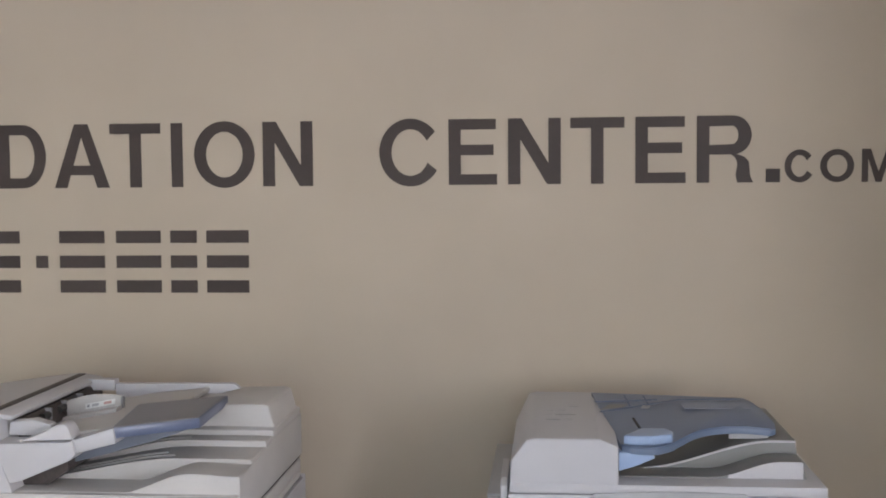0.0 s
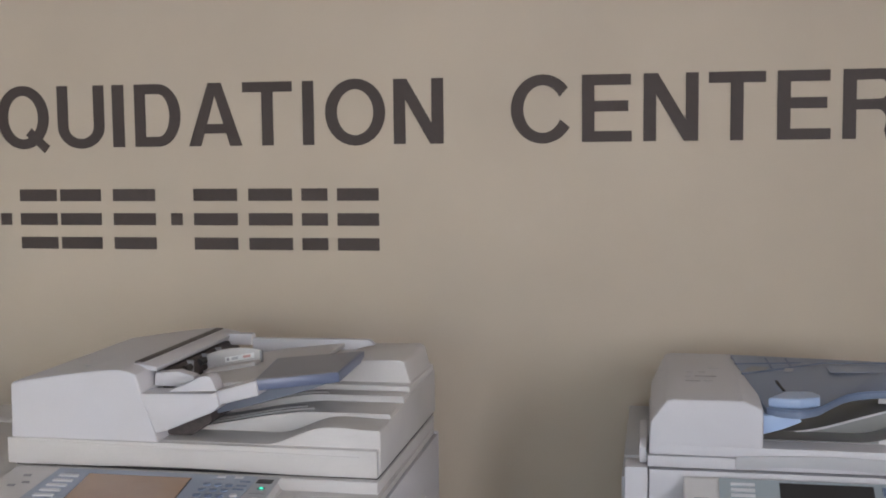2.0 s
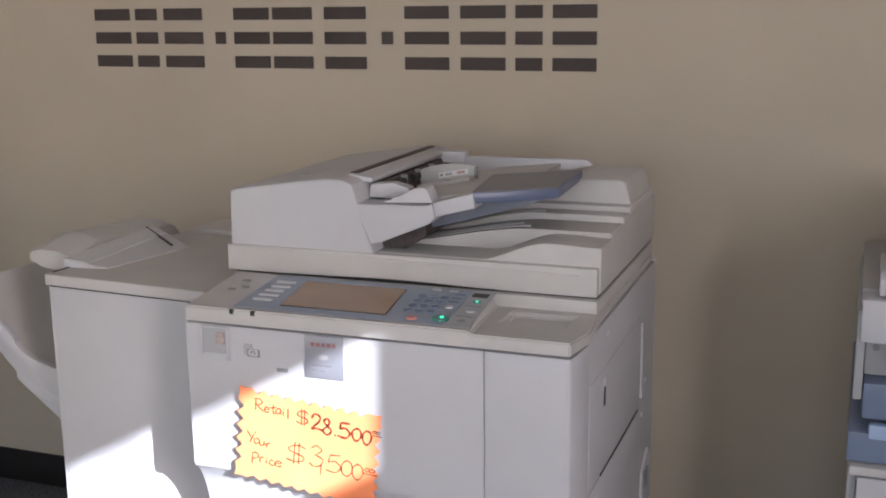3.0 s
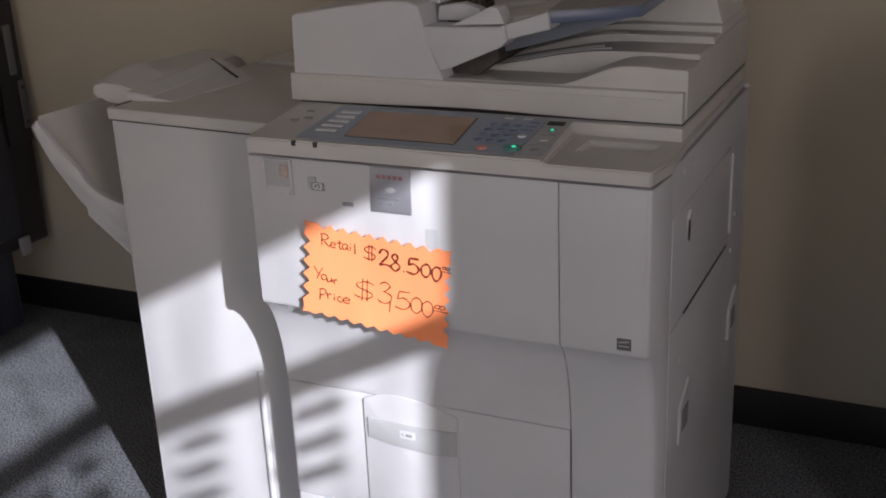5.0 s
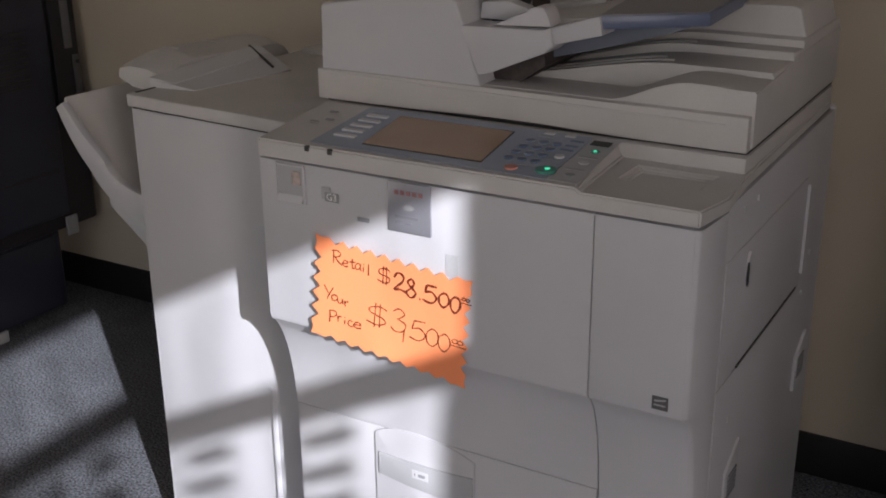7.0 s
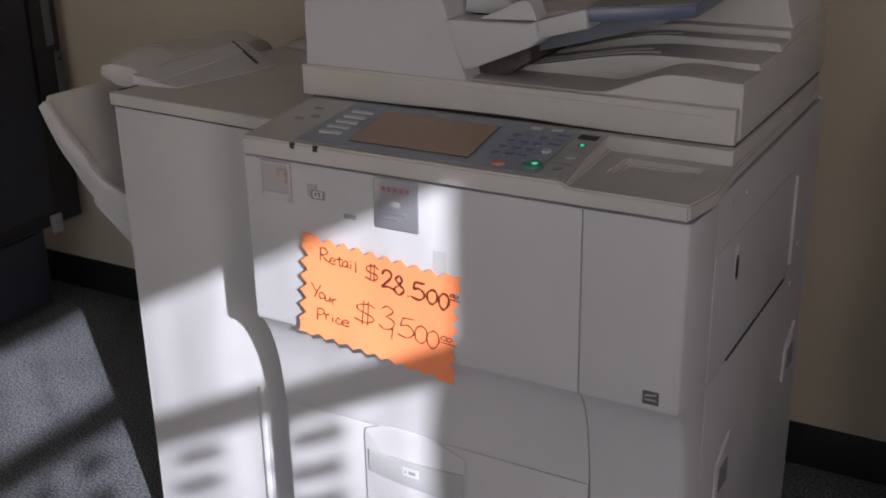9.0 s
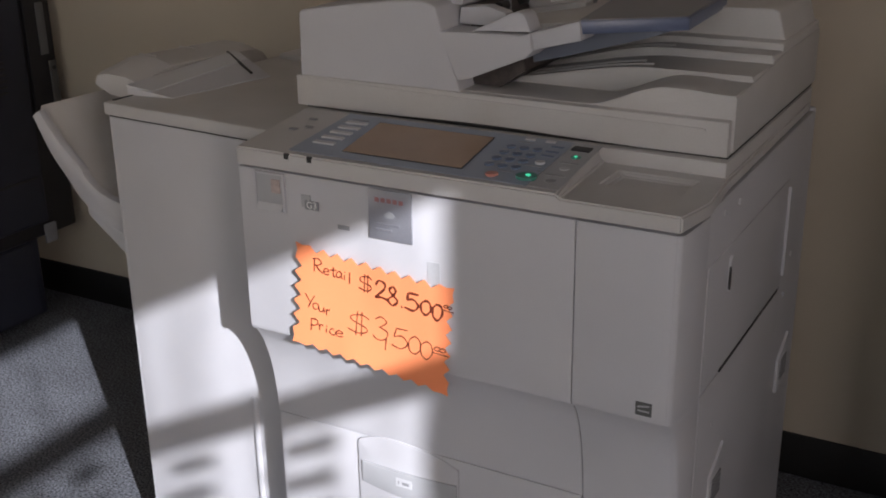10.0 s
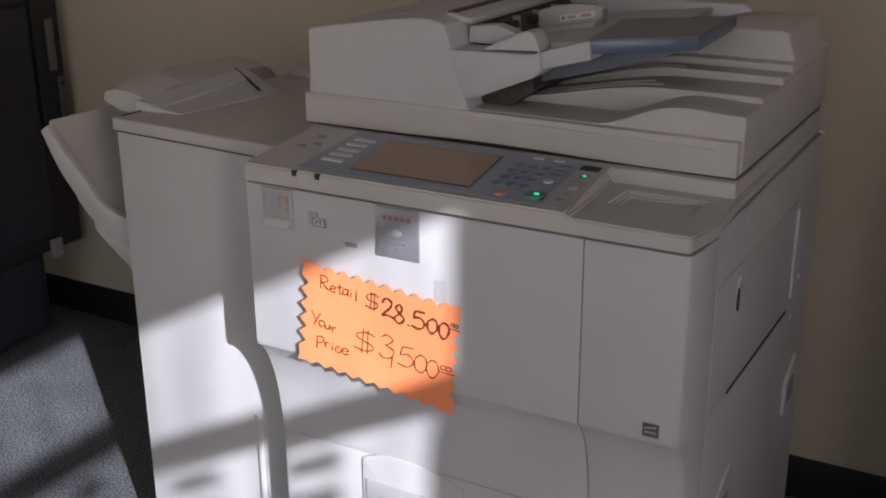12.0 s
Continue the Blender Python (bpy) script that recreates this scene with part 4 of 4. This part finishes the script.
# pen strokes of each character in a unit box
STROKES = {
    "R": (((0.1, 0), (0.12, 0.5), (0.15, 1)), ((0, 0.93), (0.5, 1), (0.85, 0.78), (0.55, 0.55), (0.15, 0.48)), ((0.3, 0.5), (0.6, 0.2), (1, 0))),
    "e": (((0.05, 0.5), (0.9, 0.6), (0.75, 0.95), (0.3, 0.9), (0.05, 0.4), (0.4, 0.02), (1, 0.15)),),
    "t": (((0.5, 1), (0.45, 0.3), (0.6, 0), (0.9, 0.1)), ((0, 0.65), (1, 0.75))),
    "a": (((0.8, 0.85), (0.4, 0.95), (0.05, 0.5), (0.3, 0.05), (0.75, 0.4), (0.8, 0.85)), ((0.8, 0.9), (0.82, 0.2), (1, 0))),
    "i": (((0.5, 0.62), (0.5, 0)), ((0.4, 0.93), (0.7, 1))),
    "l": (((0.5, 1), (0.5, 0)),),
    "$": (((0.9, 0.75), (0.6, 0.88), (0.15, 0.75), (0.2, 0.55), (0.75, 0.42), (0.85, 0.22), (0.5, 0.1), (0.02, 0.2)), ((0.42, 1), (0.38, 0)), ((0.64, 1), (0.6, 0))),
    "2": (((0.05, 0.72), (0.3, 1), (0.75, 0.9), (0.72, 0.55), (0.05, 0.02)), ((0.05, 0.02), (0.5, 0.07), (1, 0))),
    "8": (((0.75, 0.8), (0.5, 1), (0.2, 0.8), (0.45, 0.55), (0.85, 0.3), (0.5, 0), (0.1, 0.25), (0.5, 0.55), (0.75, 0.8)),),
    "5": (((0.95, 1), (0.25, 0.97)), ((0.25, 0.97), (0.15, 0.55)), ((0.15, 0.55), (0.6, 0.65), (0.95, 0.35), (0.6, 0.02), (0, 0.1))),
    "0": (((0.5, 1), (0.1, 0.7), (0.15, 0.2), (0.55, 0), (0.95, 0.4), (0.85, 0.85), (0.5, 1)),),
    "o": (((0.5, 1), (0.05, 0.6), (0.3, 0.02), (0.9, 0.2), (0.95, 0.8), (0.4, 1)),),
    "3": (((0.1, 0.85), (0.5, 1), (0.85, 0.8), (0.4, 0.55)), ((0.4, 0.55), (0.95, 0.4), (0.8, 0.08), (0.3, 0), (0, 0.15))),
    "Y": (((0, 1), (0.45, 0.5)), ((1, 0.95), (0.6, 0.5), (0.3, 0))),
    "u": (((0.05, 0.9), (0.15, 0.1), (0.5, 0.05), (0.8, 0.4), (0.85, 0.95)), ((0.85, 0.9), (0.95, 0))),
    "r": (((0.1, 0.95), (0.25, 0)), ((0.2, 0.5), (0.5, 0.95), (1, 0.9))),
    "P": (((0.15, 0.95), (0.1, 0)), ((0.05, 0.95), (0.7, 1), (0.95, 0.75), (0.6, 0.5), (0.15, 0.45))),
    "c": (((0.9, 0.85), (0.5, 1), (0.1, 0.5), (0.4, 0.02), (1, 0.1)),),
    ",": (((0.7, 1), (0.3, 0)),),
    ".": (((0.3, 0.4), (0.7, 0.6)),),
    "_": (((0, 0.6), (1, 0.4)),),
}
price_card()


# ---- the smaller copier ----
def small_copier():
    t = thing("photocopier", (0.25, -0.30, 0), "white and grey office photocopier with a blue document tray", "photocopier")
    X0, X1, Y0, Y1 = -0.10, 0.56, -0.56, -0.08
    part("chassis", box(X0 + 0.02, X1 - 0.02, Y0 + 0.05, Y1, 0.04, 0.57), DARK, t)
    part("side_panel", box(X0, X0 + 0.015, Y0 + 0.02, Y1, 0.03, 0.592, 0.003), SHELL_GREY, t)
    part("side_panel", box(X0, X0 + 0.015, Y0 + 0.02, Y1, 0.712, 0.875, 0.003), SHELL_GREY, t)
    part("side_panel", box(X1 - 0.015, X1, Y0 + 0.02, Y1, 0.03, 0.875, 0.004), SHELL_GREY, t)
    part("back_panel", box(X0 + 0.016, X1 - 0.016, Y1 - 0.012, Y1, 0.03, 0.875, 0.004), SHELL_GREY, t)
    for k, (z0, z1) in enumerate(((0.31, 0.575), (0.04, 0.30))):
        d = part("drawer", box(X0 + 0.016, X1 - 0.016, Y0, Y0 + 0.03, z0, z1, 0.005), SHELL, t)
        part("handle", box(0.12, 0.34, Y0 - 0.006, Y0 + 0.002, z1 - 0.07, z1 - 0.035, 0.004), SHELL_GREY, d)
        if k == 0:
            lb = part("caution_label", box(-0.062, 0.05, Y0 - 0.001, Y0, 0.485, 0.525), PAPER, d)
            for i, z in enumerate((0.515, 0.500)):
                part("label_bar", box(-0.056, -0.042, Y0 - 0.0018, Y0 - 0.001, z - 0.005, z + 0.005), RED_PRINT, lb)
                part("label_bar", box(-0.038, 0.04, Y0 - 0.0018, Y0 - 0.001, z - 0.003, z + 0.003), RED_PRINT, lb)
    part("ledge", box(X0 + 0.002, X1 - 0.002, Y0 - 0.006, Y0 + 0.05, 0.580, 0.597, 0.005), SHELL_WARM, t)
    # open delivery bay, blue inside
    part("bay_floor", prism([(Y0 + 0.01, 0.60), (Y0 + 0.01, 0.655), (Y1 - 0.05, 0.70), (Y1 - 0.05, 0.60)], "x", X0 - 0.004, X1 - 0.017, 0.004), BLUE_SMOKE, t, "smoky blue paper delivery tray")
    part("bay_paper_stop", box(X0 + 0.03, X1 - 0.05, Y0 + 0.006, Y0 + 0.03, 0.645, 0.672, 0.006), BLUE_PALE, t)
    part("bay_cover", prism([(Y0 + 0.015, 0.68), (Y0 + 0.015, 0.745), (Y0 + 0.16, 0.76), (Y0 + 0.16, 0.70)], "x", X0 + 0.017, 0.20, 0.004), BLUE_SMOKE, t)
    part("bay_back", box(X0 + 0.016, X1 - 0.016, -0.20, -0.18, 0.60, 0.82), SHADE_GREY, t)
    part("front_frame", box(X0 + 0.016, X1 - 0.016, Y0 + 0.045, Y0 + 0.09, 0.752, 0.8255, 0.003), SHELL_GREY, t)
    part("knob_hole", disc(-0.066, Y0 + 0.042, 0.803, 0.006, 0.004, "y", 14), SHADE_GREY, t)
    part("bay_mouth", box(-0.03, 0.12, Y0 + 0.036, Y0 + 0.046, 0.796, 0.822, 0.002), DARK, t)
    part("pillar", box(-0.094, -0.052, Y0 - 0.004, Y0 + 0.06, 0.824, 0.900, 0.004), SHELL, t)
    part("scanner_deck", box(-0.050, X1 - 0.01, Y0 + 0.004, Y1, 0.826, 0.895, 0.004), SHELL, t)
    part("side_band", box(X0 + 0.004, -0.053, Y0 + 0.06, Y1, 0.82, 0.905, 0.004), SHELL_GREY, t)
    # operation panel jutting forward
    pp = prism([(-0.66, 0.79), (-0.665, 0.815), (-0.565, 0.885), (-0.557, 0.885), (-0.557, 0.79)], "x", 0.012, 0.50, 0.008, 3)
    pn = part("operation_panel", pp, SHELL_WARM, t)

    def slope(x0, x1, a0, a1, lift, mat, name, low=0.0005):
        b = bmesh.new()
        base, d, nrm = Vector((0, -0.660, 0.8185)), Vector((0, 0.098, 0.0686)), Vector((0, -0.573, 0.819))
        vs = [b.verts.new(Vector((x, 0, 0)) + base + d * a + nrm * h) for h in (low, lift) for x, a in ((x0, a0), (x1, a0), (x1, a1), (x0, a1))]
        for f in ((0, 1, 2, 3), (4, 5, 6, 7), (0, 1, 5, 4), (1, 2, 6, 5), (2, 3, 7, 6), (3, 0, 4, 7)):
            b.faces.new([vs[i] for i in f])
        return part(name, b, mat, pn)
    slope(0.075, 0.44, 0.06, 0.96, 0.003, PANEL_GREY, "key_field")
    for k in range(8):
        slope(0.095, 0.137, 0.10 + k * 0.103, 0.145 + k * 0.103, 0.006, KEY_WHITE, "key", 0.003)
    slope(0.18, 0.34, 0.2, 0.9, 0.005, DARK, "screen", 0.003)
    for k in range(4):
        for j in range(3):
            slope(0.355 + j * 0.024, 0.372 + j * 0.024, 0.15 + k * 0.2, 0.28 + k * 0.2, 0.006, KEY_BLUE, "key", 0.003)
    for k in range(2):
        slope(0.03, 0.055, 0.42 + k * 0.12, 0.47 + k * 0.12, 0.001, SHADE_GREY, "print_bar")
    # lid with a shallow arched grip
    lid = part("lid", box(-0.053, 0.536, Y0, Y1 + 0.01, 0.900, 0.922, 0.004), SHELL, t)
    part("lid_upper", box(-0.050, 0.532, Y0 + 0.001, Y1 + 0.01, 0.923, 0.942, 0.004), SHELL, lid)
    grip = [(0.105, 0.902)] + curve_pts([(0.105, 0.925), (0.18, 0.929), (0.28, 0.931), (0.385, 0.928)], 4) + [(0.385, 0.903)] + curve_pts([(0.30, 0.908), (0.20, 0.909)], 3)
    part("lid_grip", prism(grip, "y", Y0 - 0.003, Y0 + 0.006, 0.001), SHELL_GREY, lid)
    part("hinge_wing", prism([(-0.545, 0.903), (-0.545, 0.932), (-0.525, 0.945), (-0.40, 0.950), (-0.40, 0.903)], "x", -0.068, -0.054, 0.003), SHELL, lid)
    part("wing_seam", box(-0.0686, -0.0678, -0.546, -0.41, 0.920, 0.9215), SHADE_GREY, lid)
    # feeder head
    hd = [(-0.05, 0.938), (-0.048, 0.985), (-0.018, 1.024), (-0.005, 1.027), (0.118, 1.027), (0.153, 1.012), (0.153, 0.938)]
    fd = part("feeder_head", prism(hd, "y", Y0 + 0.002, -0.19, 0.005, 3), SHELL, t, smooth=22)
    for v in fd.data.vertices:
        wy = v.co.y - 0.30
        if v.co.z > 1.0:
            v.co.z += 0.02 * min(max((wy + 0.56) / 0.36, 0), 1)
    # worn pictogram on the head: short broken bars
    for k, (u0, u1) in enumerate(((0.018, 0.046), (0.052, 0.070), (0.016, 0.030), (0.036, 0.078), (0.020, 0.034), (0.044, 0.058), (0.064, 0.084))):
        y = -0.43 + (k // 2) * 0.034 + 0.004 * (k % 2)
        z = 1.0282 + 0.02 * (y + 0.56) / 0.36
        part("print_bar", prism([(u0, y), (u1, y), (u1, y + 0.004), (u0, y + 0.004)], "z", z, z + 0.0008), SHADE_GREY if k in (0, 3) else SHELL_GREY, fd)
    # blue document tray, bowed along its front
    front = curve_pts([(0.160, -0.529), (0.183, -0.545), (0.218, -0.552), (0.250, -0.525), (0.273, -0.495), (0.320, -0.445), (0.393, -0.421), (0.455, -0.416)], 5)
    plan = front + [(0.467, -0.404), (0.471, -0.37), (0.460, -0.300), (0.445, -0.255), (0.430, -0.237), (0.114, -0.225)]
    b = prism(plan, "z", 0.0, 0.012, 0.002)
    for v in b.verts:
        v.co.z += 0.996 + 0.048 * min(max((v.co.y + 0.52) / 0.32, 0), 1) - 0.010 * smooth_step((v.co.x - 0.36) / 0.14)
    part("document_tray", b, BLUE_SMOKE, fd, "smoky blue document tray", smooth=30)

    def on_tray(name, pts, lift, mat, label=""):
        """A thin piece that lies on the tray, its outline given from above."""
        b = prism(pts, "z", 0.0, lift)
        for v in b.verts:
            v.co.z += 1.0081 + 0.048 * min(max((v.co.y + 0.52) / 0.32, 0), 1) - 0.010 * smooth_step((v.co.x - 0.36) / 0.14)
        return part(name, b, mat, fd, label)

    def line_on_tray(p, q, wide=0.0016):
        d = (Vector(q) - Vector(p)).normalized() * wide
        return on_tray("tray_seam", [(p[0] - d.y, p[1] + d.x), (p[0] + d.y, p[1] - d.x), (q[0] + d.y, q[1] - d.x), (q[0] - d.y, q[1] + d.x)], 0.0012, KEY_BLUE)
    on_tray("tray_label", [(0.128, -0.335), (0.176, -0.318), (0.186, -0.299), (0.150, -0.300)], 0.0012, STEEL, "worn silver sticker")
    on_tray("tray_label", [(0.212, -0.322), (0.228, -0.322), (0.232, -0.306), (0.216, -0.306)], 0.0012, SHELL_GREY)
    on_tray("tray_patch", [(0.300, -0.322), (0.436, -0.300), (0.434, -0.266), (0.296, -0.288)], 0.0010, BLUE_PATCH, "paler blue-grey sticker patch")
    for p, q in (((0.125, -0.347), (0.293, -0.268)), ((0.293, -0.268), (0.425, -0.248)), ((0.182, -0.246), (0.190, -0.308)), ((0.222, -0.246), (0.228, -0.300)), ((0.118, -0.285), (0.250, -0.270))):
        line_on_tray(p, q)
    on_tray("tray_slot", [(0.190, -0.379), (0.194, -0.379), (0.203, -0.432), (0.198, -0.432)], 0.0016, DARK)
    part("tray_edge", prism([(0.375, -0.413), (0.452, -0.410), (0.452, -0.404), (0.375, -0.407)], "z", 0.998, 1.008, 0.001), SHELL_GREY, fd)
    b = bmesh.new()
    for (x0, y0), (x1, y1) in zip(front, front[1:]):
        z0, z1 = [1.0085 + 0.048 * min(max((y + 0.52) / 0.32, 0), 1) - 0.010 * smooth_step((x - 0.36) / 0.14) for x, y in ((x0, y0), (x1, y1))]
        vs = [b.verts.new(p) for p in ((x0, y0 - 0.001, z0 - 0.001), (x1, y1 - 0.001, z1 - 0.001), (x1, y1 - 0.001, z1 + 0.0035), (x0, y0 - 0.001, z0 + 0.0035), (x0, y0 + 0.005, z0 - 0.001), (x1, y1 + 0.005, z1 - 0.001), (x1, y1 + 0.005, z1 + 0.0035), (x0, y0 + 0.005, z0 + 0.0035))]
        for f in ((0, 1, 2, 3), (4, 7, 6, 5), (3, 2, 6, 7), (0, 4, 5, 1)):
            b.faces.new([vs[i] for i in f])
    part("tray_rim", b, KEY_BLUE, fd)
    lever = [(0.163, -0.520), (0.190, -0.530), (0.218, -0.529), (0.257, -0.506), (0.260, -0.480), (0.248, -0.452), (0.202, -0.455)]
    b = prism(lever, "z", 1.008, 1.027, 0.005, 3)
    part("paper_guide", b, BLUE_PALE, fd, "pale blue paper guide")
    part("tray_skirt", prism([(0.154, 0.962), (0.154, 0.998), (0.215, 0.998), (0.222, 0.988), (0.190, 0.974)], "y", -0.540, -0.50, 0.003), BLUE_PALE, fd)
    # delivery surface under the tray: two soft waves
    for y0, y1, z1, xa, xb, face in ((-0.500, -0.43, 0.975, 0.33, 0.46, 0.355), (-0.43, -0.12, 1.000, 0.20, 0.46, 0.155)):
        xs = [0.154 + 0.345 * i / 30 for i in range(31)]
        line = [(x, 0.944 + (z1 - 0.944) * smooth_step((x - xa) / (xb - xa))) for x in xs]
        # the shade on the step tops is put into this darker grey
        part("delivery_step", prism(line + [(0.507, 0.938), (0.154, 0.938)], "y", y0, y1, 0.001), STEP_SHADED, lid, smooth=25)
        crest = [p for p in line if p[0] >= face]
        low = [(x, max(z - 0.05, 0.9425) if z1 < 0.99 else z - 0.004) for x, z in crest]
        # pale strip: the light on the step's front, put into its colour
        part("step_face_light", prism(crest + low[::-1], "y", y0 - 0.0022, y0 - 0.0004), SHELL, lid, smooth=25)
    for x in (0.0, 0.46):
        for y in (-0.46, -0.16):
            part("caster", disc(x, y, 0.02, 0.02, 0.03, "x", 14), DARK, t)
    return t


small_copier()


# ---- the dark copier by the far end of the wall ----
def dark_copier():
    t = thing("photocopier", (-2.95, -0.45, 0), "dark navy and charcoal office photocopier standing against the wall", "photocopier")
    XR = -2.60
    part("base_cabinet", box(-3.25, XR - 0.02, -0.80, -0.16, 0.02, 0.30, 0.012, 3), NAVY, t)
    part("upper_body", box(-3.25, XR, -0.80, -0.03, 0.255, 1.02, 0.012, 3), BLACKISH, t)
    side = part("side_panel", box(XR, XR + 0.012, -0.78, -0.14, 0.30, 0.94, 0.006, 3), NAVY, t)
    for k in range(10):
        z = 0.68 + k * 0.016
        part("vent_slot", box(XR + 0.012, XR + 0.015, -0.34, -0.215, z, z + 0.006, 0.001), DARK, side)
    part("side_panel", box(XR, XR + 0.008, -0.125, -0.035, 0.56, 0.96, 0.004), BLACKISH, t)
    part("latch_strip", box(XR + 0.008, XR + 0.014, -0.085, -0.060, 0.76, 0.90, 0.002), SHADE_DARK, t, "dark grey latch strip")
    st = part("hinge_strip", box(XR + 0.008, XR + 0.013, -0.062, -0.038, 0.60, 0.74, 0.002), STICKER, t)
    for z in (0.72, 0.62):
        part("screw", disc(XR + 0.013, -0.05, z, 0.006, 0.003, "x", 10), DARK, st)
    part("top_band", box(XR, XR + 0.006, -0.78, -0.035, 0.955, 1.015, 0.003), NAVY, t)
    for z in (0.926, 0.938):
        part("label", box(XR + 0.006, XR + 0.008, -0.33, -0.225, z, z + 0.008), YELLOW, t, "faded yellow printed line")
    part("body_seam", box(XR + 0.011, XR + 0.0135, -0.77, -0.16, 0.43, 0.436), DARK, t)
    part("drawer_side", box(XR - 0.02, XR - 0.012, -0.78, -0.19, 0.03, 0.245, 0.006), NAVY, t)
    part("latch_tag", box(XR + 0.001, XR + 0.010, -0.155, -0.115, 0.235, 0.29, 0.003), SHADE_GREY, t, "small grey plastic tag")
    part("foot_tag", box(XR - 0.012, XR - 0.002, -0.44, -0.395, 0.0, 0.032, 0.003), SHELL_GREY, t)
    part("scanner_lid", box(-3.25, XR - 0.01, -0.78, -0.06, 1.025, 1.10, 0.012, 3), SHADE_GREY, t)
    for x in (-3.2, -2.72):
        for y in (-0.72, -0.24):
            part("caster", disc(x, y, 0.02, 0.02, 0.03, "x", 14), DARK, t)
    return t


dark_copier()
